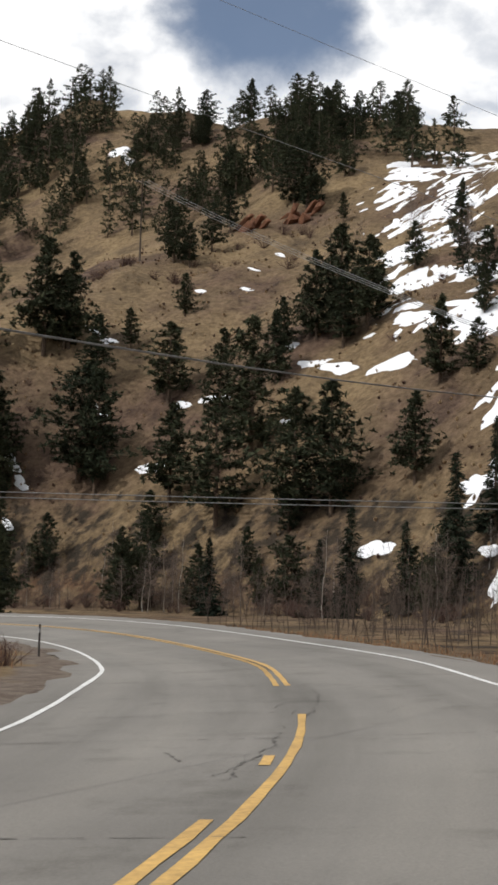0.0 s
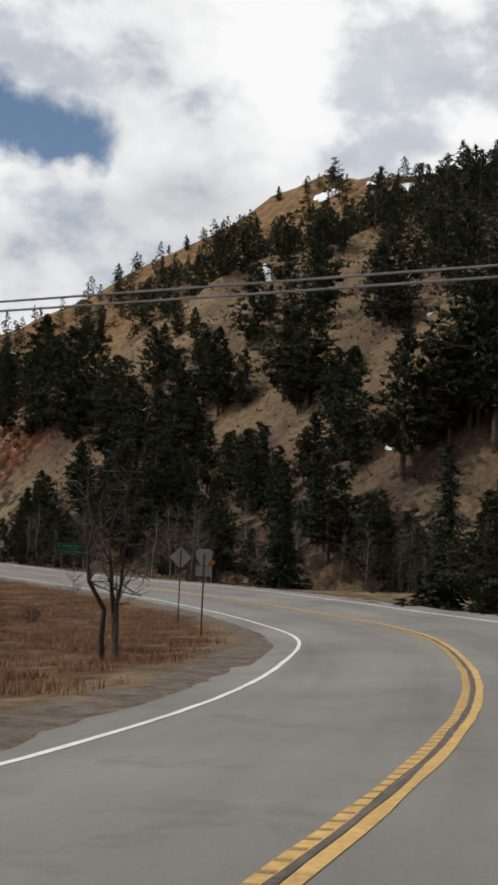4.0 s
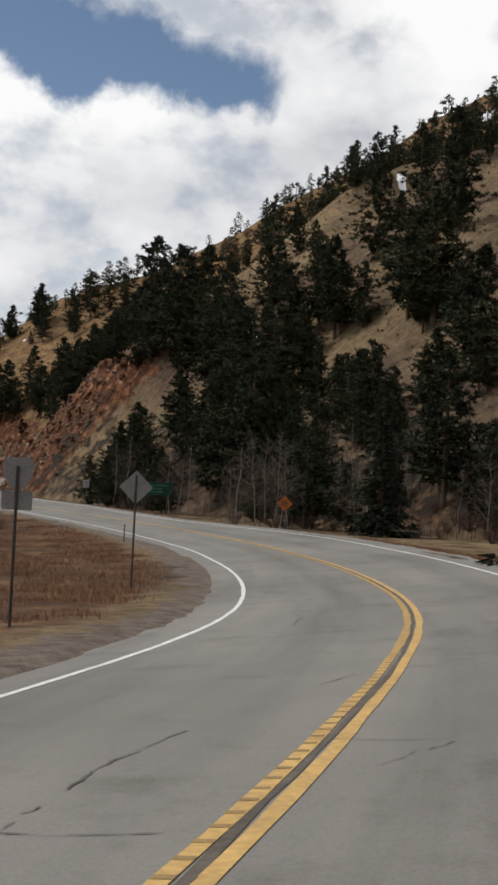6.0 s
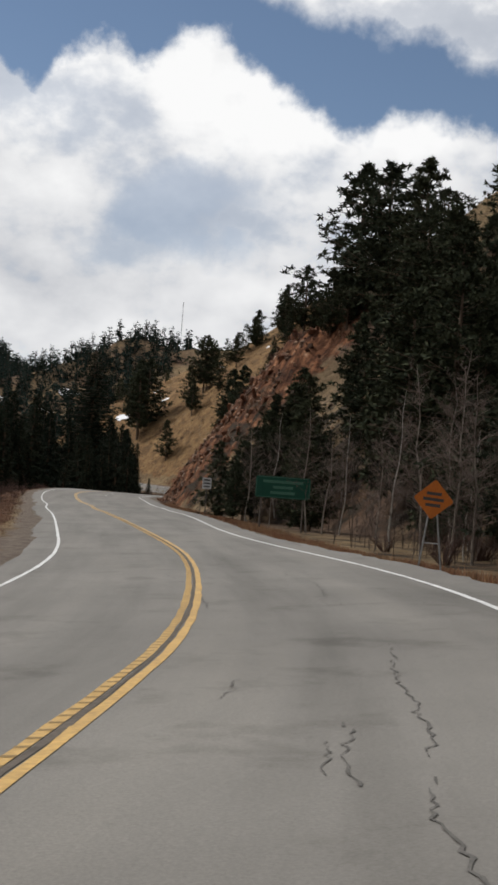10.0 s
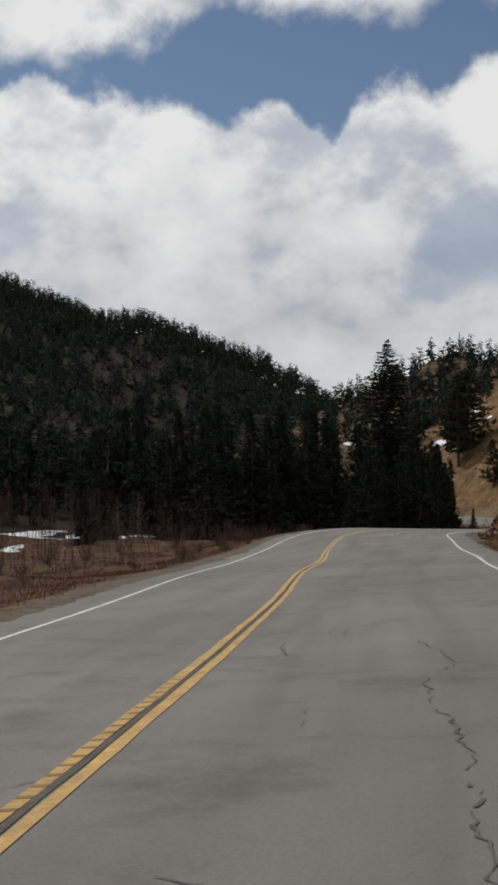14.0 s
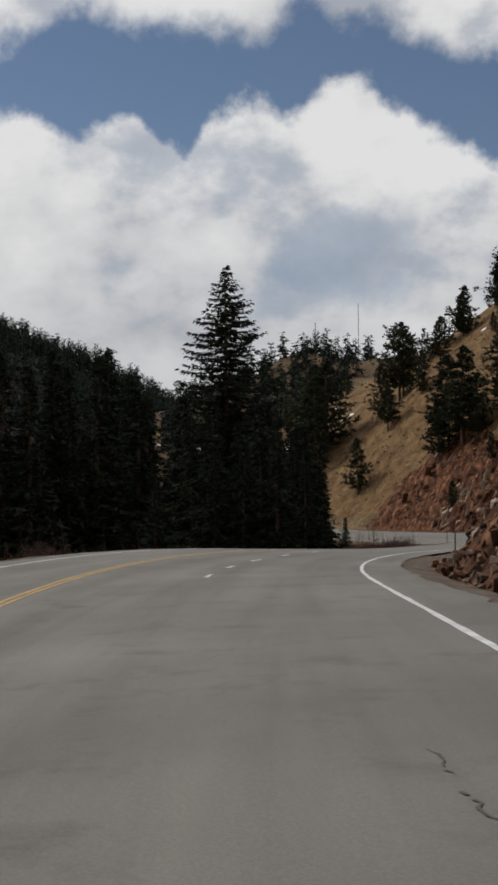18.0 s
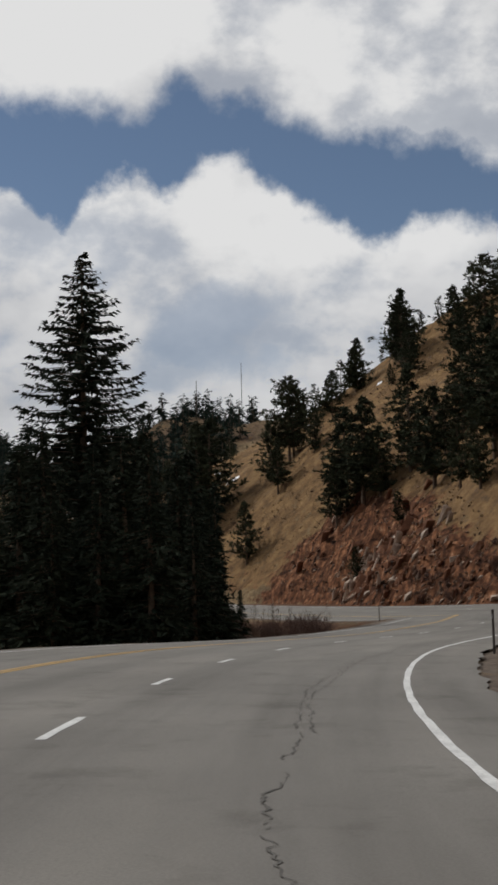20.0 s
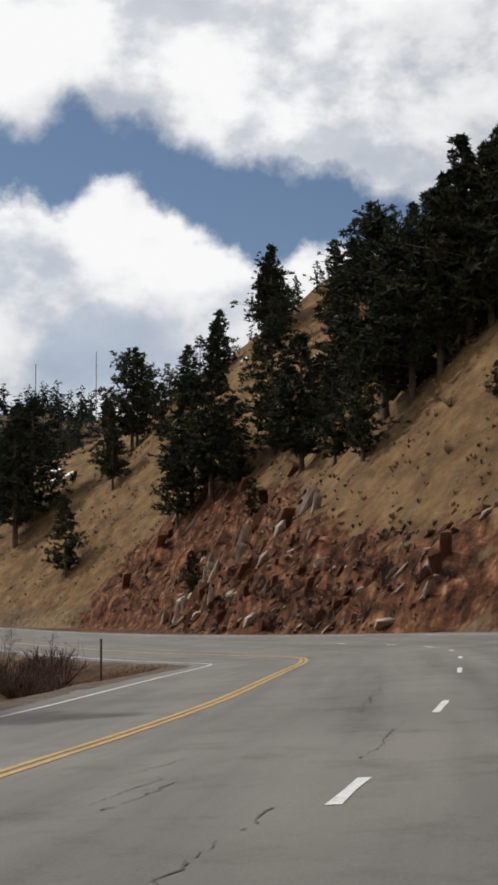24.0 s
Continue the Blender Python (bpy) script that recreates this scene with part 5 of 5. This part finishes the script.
def rubble(name, label, boxes, seed):
    """Broken stones that cover the cuttings, too many to count."""
    r = np.random.RandomState(seed)
    shapes = []
    for me in ROCKS_PALE + ROCKS_RED:
        shapes.append((np.array([tuple(v.co) for v in me.vertices]), [tuple(p.vertices) for p in me.polygons]))
    vs, fs, n = [], [], 0
    for s0, s1, q0, q1, count, size in boxes:
        for _ in range(count):
            s = r.uniform(s0, s1)
            x, y = off_road(s, q0 + (q1 - q0) * r.beta(1.0, 1.7))
            k = at_s(s)
            yaw = math.atan2(TAN[k, 1], TAN[k, 0]) + math.pi + r.uniform(-0.6, 0.6)
            v, f = shapes[r.randint(len(shapes))]
            sz = size * r.uniform(0.35, 1.4)
            turn = np.array(Euler((r.uniform(-0.5, 0.5), r.uniform(-1.1, -0.3), yaw)).to_matrix())
            vs.append((v * sz * r.uniform(0.6, 1.2, 3)) @ turn.T + (x, y, z_at(x, y) - sz * 0.05))
            fs += [tuple(i + n for i in q) for q in f]
            n += len(v)
    return tagged(new(name, mesh_of(name, np.concatenate(vs), fs, M_RUBBLE)), label, "rubble", kind="stuff")


rubble("rubble", "broken red-brown and pale stones on the road cuttings", ((288, 330, 2, 17, 700, 0.38), (288, 331, -0.5, 4, 800, 0.17), (440, 482, 0.2, 9, 450, 0.3), (478, 512, 0.2, 14, 380, 0.36), (505, 548, 1, 19, 300, 0.4)), 304)


# ---- signs and posts ----
def plate(name, points, thick, mat, parent, m, label=""):
    """A thin plate from an outline in x and z, facing -y, with slightly rounded edges."""
    bm = bmesh.new()
    face = bm.faces.new([bm.verts.new((x, 0, z)) for x, z in points])
    out = bmesh.ops.extrude_face_region(bm, geom=[face])
    bmesh.ops.translate(bm, vec=(0, thick, 0), verts=[e for e in out["geom"] if isinstance(e, bmesh.types.BMVert)])
    bmesh.ops.recalc_face_normals(bm, faces=bm.faces)
    me = bpy.data.meshes.new(name)
    bm.to_mesh(me)
    bm.free()
    me.materials.append(mat)
    return child(name, me, parent, label, m)


def rounded(w, h, r, n=4):
    pts = []
    for cx, cz, a0 in ((w / 2 - r, h / 2 - r, 0), (-w / 2 + r, h / 2 - r, 90), (-w / 2 + r, -h / 2 + r, 180), (w / 2 - r, -h / 2 + r, 270)):
        pts += [(cx + r * math.cos(radians(a0 + 90 * i / n)), cz + r * math.sin(radians(a0 + 90 * i / n))) for i in range(n + 1)]
    return pts


def diamond(d, r=0.06):
    c, s = math.cos(math.pi / 4), math.sin(math.pi / 4)
    return [(x * c - z * s, x * s + z * c) for x, z in rounded(d / math.sqrt(2), d / math.sqrt(2), r)]


def bar(name, w, h, mat, parent, x, y, z, turn=0):
    return plate(name, [(-w / 2, -h / 2), (w / 2, -h / 2), (w / 2, h / 2), (-w / 2, h / 2)], 0.004, mat, parent, pose(x, y, z, 0, turn, 0))


def post_mesh(name, a, b, r, mat, parent, n=6):
    v, f = [], []
    stem(v, f, a, b, r, r, n)
    f += [tuple(range(n)), tuple(range(2 * n - 1, n - 1, -1))]
    return child(name, mesh_of(name, np.array(v), f, mat), parent)


def sign_root(name, x, y, face_to, label):
    """An Empty on the ground whose -y side faces a place."""
    root = tagged(new(name), label, "road sign")
    a = math.atan2(face_to[1] - y, face_to[0] - x) + math.pi / 2
    root.matrix_basis = Matrix.Translation((x, y, z_at(x, y) - 0.05)) @ Matrix.Rotation(a, 4, "Z")
    return root


# orange warning diamond on a two-legged stand
sx, sy = -52.5, 114.7
g = sign_root("warning_sign", sx, sy, (-33, 88), "orange diamond warning sign on a two-legged stand")
up = -3.2 - z_at(sx, sy) + 0.05
board = plate("board", diamond(0.98), 0.012, M_ORANGE, g, pose(0, -0.02, up, 0, 4, 0))
for z, w in ((0.14, 0.36), (0.0, 0.5), (-0.14, 0.36)):
    bar("writing", w, 0.075, M_DARKSTEEL, board, 0, -0.006, z)
for side in (-1, 1):
    post_mesh("leg", (0.05 * side, 0.03, up + 0.1), (0.28 * side, 0.1, 0), 0.022, M_STEEL, g)
post_mesh("brace", (-0.17, 0.07, up * 0.4), (0.17, 0.07, up * 0.4), 0.016, M_STEEL, g)

# large green guide sign on two posts
sx, sy = -83.6, 136.8
g = sign_root("guide_sign", sx, sy, (-42, 100), "green rectangular guide sign with a white border on two posts")
up = -3.22 - z_at(sx, sy) + 0.05
board = plate("board", rounded(3.0, 1.18, 0.12), 0.02, M_GREEN, g, pose(0, -0.06, up, 0, 0, 0))
for z in (0.545, -0.545):
    bar("border", 2.76, 0.03, M_SIGNSHADED, board, 0, -0.006, z)
for x in (-1.455, 1.455):
    bar("border", 0.03, 0.98, M_SIGNSHADED, board, x, -0.006, 0)
for z, w in ((0.3, 2.2), (0.0, 1.1), (-0.3, 1.35)):
    bar("writing", w, 0.15, M_SIGNSHADED, board, 0, -0.006, z)
for x in (-1.15, 1.15):
    post_mesh("post", (x, 0, 0), (x, 0, up + 0.5), 0.05, M_WOODPOLE, g)

# small white sign by the rock cutting
sx, sy = -100.4, 144.4
g = sign_root("notice_sign", sx, sy, (-60, 112), "small white rectangular notice sign on a post")
board = plate("board", rounded(0.62, 0.78, 0.05), 0.01, M_SIGNWHITE, g, pose(0, -0.045, 2.3))
for z in (0.22, 0.0, -0.22):
    bar("writing", 0.44, 0.1, M_DARKSTEEL, board, 0, -0.006, z)
post_mesh("post", (0, 0, 0), (0, 0, 2.65), 0.035, M_DARKSTEEL, g)

# backs of the signs for the other direction
sx, sy = -31.0, 78.0
g = sign_root("warning_sign", sx, sy, (-60, 112), "grey metal back of a diamond warning sign on a post")
up = -2.0 - z_at(sx, sy) + 0.05
plate("board", diamond(1.0), 0.012, M_STEEL, g, pose(0, -0.05, up))
post_mesh("post", (0, 0, 0), (0, 0, up + 0.35), 0.03, M_DARKSTEEL, g)
sx, sy = -21.6, 65.1
g = sign_root("route_sign", sx, sy, (-50, 105), "grey metal backs of a route shield and plate on a post")
up = -1.8 - z_at(sx, sy) + 0.05
plate("shield", [(-0.1, -0.27), (0.1, -0.27), (0.24, -0.05), (0.27, 0.16), (0.2, 0.26), (-0.2, 0.26), (-0.27, 0.16), (-0.24, -0.05)], 0.01, M_STEEL, g, pose(0, -0.045, up + 0.18))
plate("plate", rounded(0.52, 0.32, 0.03), 0.01, M_STEEL, g, pose(0, -0.045, up - 0.27))
post_mesh("post", (0, 0, 0), (0, 0, up + 0.3), 0.028, M_DARKSTEEL, g)


def marker(x, y, tall, label="dark thin delineator post at the road edge"):
    root = tagged(new("delineator_post"), label, "post", "delineator posts")
    root.location = (x, y, z_at(x, y) - 0.05)
    post_mesh("post", (0, 0, 0), (0, 0, tall), 0.032, M_DARKSTEEL, root, 8)
    post_mesh("cap", (0, 0, tall), (0, 0, tall + 0.05), 0.036, M_DARKSTEEL, root, 8)
    bar("reflector", 0.05, 0.12, M_STEEL, root, 0, -0.04, tall - 0.12)


for s, d, tall in ((98.5, 6.75, 0.9), (185.5, 6.6, 1.0), (399.5, 9.0, 1.2), (340.4, -3.5, 1.1), (450, 11.9, 1.1), (238, 8.6, 1.0)):
    marker(*left_of(s, d), tall)


# ---- burnt saplings by the inner bend ----
def sapling(x, y, tall, seed, label):
    r = np.random.RandomState(seed)
    root = tagged(new("dead_tree"), label, "tree")
    root.location = (x, y, z_at(x, y) - 0.08)
    v, f, p = [], [], np.zeros(3)
    for i in range(7):
        q = p + np.array([r.normal() * 0.1, r.normal() * 0.1, tall / 7])
        stem(v, f, p, q, 0.075 * (1 - i / 8), 0.075 * (1 - (i + 1) / 8), 6)
        p = q
        if i > 1:
            for _ in range(5):
                e = q + (r.normal(size=3) * 0.55 + (0, 0, 0.45)) * tall * 0.16
                stem(v, f, q, e, 0.018, 0.008, 3)
                for _ in range(4):
                    s2 = q + (e - q) * r.uniform(0.4, 1)
                    stem(v, f, s2, s2 + (r.normal(size=3) + (0, 0, 0.5)) * tall * 0.05, 0.008, 0.004, 3)
    child("trunk", mesh_of("trunk", np.array(v), f, M_BURNT, True), root)


sapling(-12.3, 43.8, 3.4, 401, "thin crooked dead tree with a charred trunk")
for dx, dy, tall, seed in ((0, 0, 4.2, 402), (0.28, 0.15, 3.8, 403), (0.5, -0.2, 3.0, 404)):
    sapling(-16.6 + dx, 53.2 + dy, tall, seed, "cluster of leafless thin trees with dark trunks")


# ---- wooden poles and cables ----
def pole(x, y, tall, arm, label):
    root = tagged(new("utility_pole"), label, "pole")
    root.location = (x, y, z_at(x, y) - 0.3)
    v, f = [], []
    stem(v, f, (0, 0, 0), (0, 0, tall), 0.15, 0.1, 8)
    f.append(tuple(range(15, 7, -1)))
    child("pole", mesh_of("pole", np.array(v), f, M_WOODPOLE, True), root)
    if arm:
        v, f = [], []
        stem(v, f, (-arm, 0, tall - 0.5), (arm, 0, tall - 0.5), 0.06, 0.06, 4)
        child("crossarm", mesh_of("crossarm", np.array(v), f, M_WOODPOLE), root)
        for x1 in (-arm * 0.9, 0, arm * 0.9):
            v, f = [], []
            stem(v, f, (x1, 0, tall - 0.44), (x1, 0, tall - 0.25), 0.05, 0.03, 6)
            child("insulator", mesh_of("insulator", np.array(v), f, M_STEEL), root)
    return root


def cable(a, b, sag, r, label):
    """One sagging round line."""
    n, m = 28, 5
    a, b = np.array(a, float), np.array(b, float)
    u = np.arange(n + 1)[:, None] / n
    mid = a + (b - a) * u - np.array([0, 0, sag * 4]) * u * (1 - u)
    side = np.cross(b - a, (0, 0, 1.0))
    side /= np.linalg.norm(side)
    t = np.arange(m) * 2 * math.pi / m
    ring = (np.cos(t)[:, None] * side + np.sin(t)[:, None] * np.array([0, 0, 1.0])) * r
    v = (mid[:, None] + ring[None]).reshape(-1, 3)
    f = [(i * m + j, i * m + (j + 1) % m, (i + 1) * m + (j + 1) % m, (i + 1) * m + j) for i in range(n) for j in range(m)]
    return tagged(new("power_cable", mesh_of("power_cable", v, f, M_WIRE)), label, "cable", "overhead cables")


pole(-19.5, 190.5, 13.5, 1.1, "dark wooden utility pole with a crossarm on the slope")
pole(-516.5, 440.0, 82 - z_at(-516.5, 440.0), 0, "tall bare wooden pole on the skyline")
pole(-468.9, 387.5, 63.5 - z_at(-468.9, 387.5), 0, "tall bare wooden pole on the skyline")
pole(48, 44.6, 7.6, 0.9, "wooden utility pole beyond the road")
pole(-72, 44.6, 6.6, 0.9, "wooden utility pole in the valley")
for dy, dz in ((0.0, 0.0), (0.35, 0.22)):
    cable((48, 44.6 + dy, 2.9 + dz), (-72, 44.6 + dy, 3.1 + dz), 0.75, 0.018, "thin pale overhead cable crossing above the road")
top = z_at(-19.5, 190.5) + 13.0
for dx in (-0.9, 0.0, 0.9):
    cable((-19.5 + dx, 190.5, top), (27.6 + dx * 0.8, 71.4 + dx * 0.6, 8.9), 1.2, 0.03, "dark overhead cable running down the slope")
pole(27.6, 71.4, 9.4 - z_at(27.6, 71.4), 1.1, "dark wooden utility pole with a crossarm on the slope")
# the heavy line that crosses close over the road
cable((26.3, 60, 10.66), (-20.3, -17, 1.81), 2.96, 0.012, "thick black overhead cable crossing low above the road")
pole(26.3, 60, 10.9 - z_at(26.3, 60), 0, "dark wooden utility pole at the foot of the slope")
pole(-20.3, -17, 2.1 - z_at(-20.3, -17), 0, "short dark wooden post that carries a cable")
cable((-60, 66, 43.8), (40, 66, 9.6), 0.0, 0.02, "dark overhead cable high above the road")
cable((-40, 150, 84), (62, 150, 43), 0.0, 0.035, "dark overhead cable high above the road")


# ---- dry grass: too many blades to count ----
def grass(name, label, boxes, seed, mat, tall):
    r = np.random.RandomState(seed)
    xs, ys = [], []
    for s0, s1, d0, d1, count in boxes:
        s, t = r.uniform(s0, s1, count), r.uniform(0, 1, count)
        k = np.clip(np.searchsorted(S, s), 0, len(S) - 1)
        d = np.where(d0 > 0, EDGE_L[k] + d0 + t * (d1 - d0), EDGE_R[k] + d0 + t * (d1 - d0))
        xs.append(LINE[k, 0] + LEFT[k, 0] * d + r.normal(size=count) * 0.3)
        ys.append(LINE[k, 1] + LEFT[k, 1] * d + r.normal(size=count) * 0.3)
    x, y = np.concatenate(xs), np.concatenate(ys)
    clump = wave(x, y, 5, seed)
    keep = clump > -0.25
    x, y, clump = x[keep], y[keep], clump[keep]
    z = ground(x, y) - 0.03
    n = len(x)
    a, h = r.uniform(0, 6.28, n), tall * r.uniform(0.5, 1.2, n) * (0.8 + 0.4 * clump)
    w = 0.007 + 0.009 * r.uniform(size=n)
    lean = r.normal(size=(n, 2)) * 0.25 * h[:, None]
    base = np.stack([x, y, z], 1)
    side = np.stack([np.cos(a) * w, np.sin(a) * w, 0 * a], 1)
    v = np.stack([base - side, base + side, base + np.stack([lean[:, 0], lean[:, 1], h], 1)], 1).reshape(-1, 3)
    me = mesh_of(name, v, np.arange(n * 3).reshape(n, 3).tolist(), mat)
    return tagged(new(name, me), label, "grass", kind="stuff")


grass("dry_grass", "tawny and rust-coloured dry grass beside the road", ((90, 130, 1.6, 22, 90000), (130, 200, 1.8, 12, 50000), (400, 450, 1.2, 5, 5000)), 501, M_GRASS, 0.22)
grass("rust_grass", "dark rust-coloured dry grass on the road bank", ((200, 345, 1.4, 9, 40000),), 503, M_RUST, 0.24)
grass("verge_grass", "pale dry grass on the verge under the slope", ((150, 292, -3.2, -0.7, 45000), (60, 150, -5, -1, 9000), (440, 560, -3.0, -1.2, 5000)), 502, M_GRASS, 0.26)


# ---- tufts and low scrub that freckle the slopes ----
def tufts(name, label, boxes, seed, mat, tall, blades):
    r = np.random.RandomState(seed)
    x, y = [], []
    for s0, s1, q0, q1, count in boxes:
        for s, q in zip(r.uniform(s0, s1, count), r.uniform(q0, q1, count)):
            p = off_road(s, q)
            x.append(p[0])
            y.append(p[1])
    x, y = np.array(x), np.array(y)
    keep = wave(x, y, 14, seed) > -0.15
    x, y = np.repeat(x[keep], blades), np.repeat(y[keep], blades)
    n = len(x)
    size = np.repeat(tall * r.uniform(0.5, 1.4, n // blades), blades)
    a, out = r.uniform(0, 6.28, n), r.uniform(0.1, 0.9, n)
    base = np.stack([x, y, land_z(x, y) - 0.05], 1)
    tip = base + np.stack([np.cos(a) * out * size, np.sin(a) * out * size, size * (1.1 - 0.5 * out)], 1)
    side = np.stack([-np.sin(a), np.cos(a), 0 * a], 1) * (0.13 * size)[:, None]
    mid = (base + tip) / 2
    v = np.stack([base, mid + side, tip, mid - side], 1).reshape(-1, 3)
    return tagged(new(name, mesh_of(name, v, np.arange(n * 4).reshape(n, 4).tolist(), mat)), label, "scrub", kind="stuff")


tufts("scrub", "low dark scrub scattered over the dry slopes", ((100, 290, 4, 95, 2600), (288, 430, 4, 60, 700), (430, 600, 3, 60, 700)), 504, M_SHRUB, 0.36, 16)
tufts("hill_grass", "golden tufts of dry grass on the slopes", ((100, 290, 2, 80, 6000), (288, 430, 2, 50, 1600), (430, 600, 5, 60, 4500)), 505, M_STRAW, 0.38, 9)


# ---- cracks and grooves in the road ----
def crack(name, pts, w, seed, label):
    """A ragged dark seam along (metre, offset) pairs."""
    r = np.random.RandomState(seed)
    run = np.array(pts, float)
    t = np.r_[0, np.cumsum(np.hypot(*np.diff(run, axis=0).T))]
    at = np.arange(0, t[-1], 0.09)
    s, a = np.interp(at, t, run[:, 0]), np.interp(at, t, run[:, 1])
    jog = np.cumsum(r.normal(size=len(at))) * 0.018 + r.normal(size=len(at)) * 0.014
    jog -= np.linspace(0, jog[-1], len(at))
    wid = w * r.uniform(0.2, 1.3, len(at)) * (0.4 + 0.6 * np.abs(np.sin(at * 1.3 + seed)))
    d = np.gradient(np.stack([s, a], 1), axis=0)
    d /= np.linalg.norm(d, axis=1)[:, None] + 1e-9
    v = []
    for sign in (-1, 1):
        ss, aa = s - d[:, 1] * wid * sign, a + d[:, 0] * wid * sign + jog
        p = np.stack([np.interp(ss, S, LINE[:, c]) + np.interp(ss, S, LEFT[:, c]) * aa for c in (0, 1)] + [np.interp(ss, S, LINE[:, 2]) - aa * np.interp(ss, S, BANK) + 0.007], 1)
        v.append(p)
    n = len(at)
    f = [(i, i + 1, n + i + 1, n + i) for i in range(n - 1) if np.sin(at[i] * 2.1 + seed) + r.normal() * 0.5 > -0.9]
    v = np.concatenate(v)
    return tagged(new(name, mesh_of(name, v, f, M_TAR)), label, "road crack", "cracks in the asphalt", "structure")


LONG = "long dark ragged crack in the asphalt"
CRACKS_BEND = (((75, 3.28), (72, 3.39), (70.2, 3.5)), ((72.4, 4.3), (71.6, 4.05)), ((81, 2.65), (78.4, 2.8), (77, 2.9), (76.2, 3.0)), ((78.4, 3.2), (77.5, 3.4)), ((89, 3.5), (89.8, 3.45), (91, 3.38), (92, 3.3), (93.4, 3.3), (94.4, 3.26)),
               ((119, 2.35), (119.8, 2.28), (121.4, 2.2), (123.2, 2.1)), ((134.6, 2.3), (135.8, 2.36), (138, 2.5)), ((176, -1.33), (170.9, -1.4), (166.4, -1.42), (163.4, -1.45), (160, -1.5)), ((171, -0.8), (170, -0.86), (169, -0.9)),
               ((183, 0.74), (182, 0.66), (181, 0.68)), ((187, -1.45), (183, -1.33), (181, -1.27)))
CRACKS_STRAIGHT = (((230, -0.45), (222, -0.68), (219, -0.92), (217.4, -1.05), (216, -1.1)), ((219.4, -0.55), (218.4, -0.58)), ((234.5, -0.36), (232.6, -0.5), (231.2, -0.62), (230.4, -0.6)), ((235.6, 0.38), (234.4, 0.39)), ((234, 1.1), (232.4, 0.98)),
                   ((252, 0.42), (250.4, 0.3)), ((248, 0.12), (247, 0.18), (246.2, 0.3)), ((265.4, 0.75), (262.4, 0.66), (260.8, 0.62), (259.8, 0.7)), ((285, -0.9), (274.4, -1.3), (268.4, -1.55), (266, -1.66)),
                   ((279, 0.98), (276.4, 0.92), (275.4, 0.86)))
CRACKS_FORK = (((333, -0.46), (318, -0.32), (315, -0.3), (312, -0.4)), ((309, -0.55), (307.6, -0.65), (306.6, -0.75)), ((312, -0.92), (310.4, -1.06)), ((335, -0.46), (328.4, -0.56), (325.4, -0.6), (322.6, -0.5), (320.6, -0.52)),
               ((356, -1.3), (345, -0.85), (339, -0.84), (337, -0.72), (335, -0.6), (333.8, -0.58)), ((335.6, 1.5), (337.2, 1.4), (339, 1.3)), ((349, 2.36), (349.9, 2.25), (351, 2.15)), ((350.4, 2.85), (351.6, 2.75), (353.9, 2.72), (356, 2.6)),
               ((370, 1.55), (371, 1.48), (372, 1.36), (373.4, 1.26)), ((382.3, 1.15), (388.3, 0.87)), ((380.8, 0.41), (376.3, 0.85)), ((373.3, 2.55), (375, 2.35)))
for i, pts in enumerate(CRACKS_BEND + CRACKS_STRAIGHT + CRACKS_FORK):
    crack("crack", pts, 0.013, 600 + i, LONG)
    if i % 2 == 0:
        crack("crack", [(s + 0.3, a + 0.08 + 0.05 * (i % 3)) for s, a in pts][-2:], 0.008, 640 + i, LONG)
# thin dark lines straight across the asphalt
for i, (s, a0, a1) in enumerate(((67.5, 2.9, 6.2), (73.6, 0.4, 6.4), (76.8, 3.2, 6.2), (119.8, 1.4, 2.6), (134.2, 0.6, 2.4))):
    crack("cross_line", ((s + 0.1, a0), (s, (a0 + a1) / 2), (s + 0.1, a1)), 0.014, 700 + i, "thin dark line across the asphalt")
rb = np.random.RandomState(9)
for i in range(70):
    s, a = rb.uniform(64, 395), rb.uniform(-2.6, 4.4)
    crack("crack", ((s, a), (s + rb.uniform(0.3, 1.6), a + rb.uniform(-0.5, 0.5)), (s + rb.uniform(0.6, 2.4), a + rb.uniform(-0.7, 0.7))), 0.007, 800 + i, "short dark crack in the asphalt")
# milled grooves across the centre line
v, f = [], []
for i in range(490):
    s = 84 + i * 0.3
    y0 = float(np.interp(s, S, YEL))
    for ds, aa in ((0, 0.043), (0, 0.142), (0.07, 0.142), (0.07, 0.043)):
        a = y0 + aa
        v.append([np.interp(s + ds, S, LINE[:, c]) + np.interp(s + ds, S, LEFT[:, c]) * a for c in (0, 1)] + [np.interp(s + ds, S, LINE[:, 2]) - a * np.interp(s + ds, S, BANK) + 0.0085])
    f.append(tuple(range(4 * i, 4 * i + 4)))
tagged(new("rumble_strip", mesh_of("rumble_strip", np.array(v), f, M_GROOVE)), "dark milled grooves along the centre line", "road marking", kind="structure")
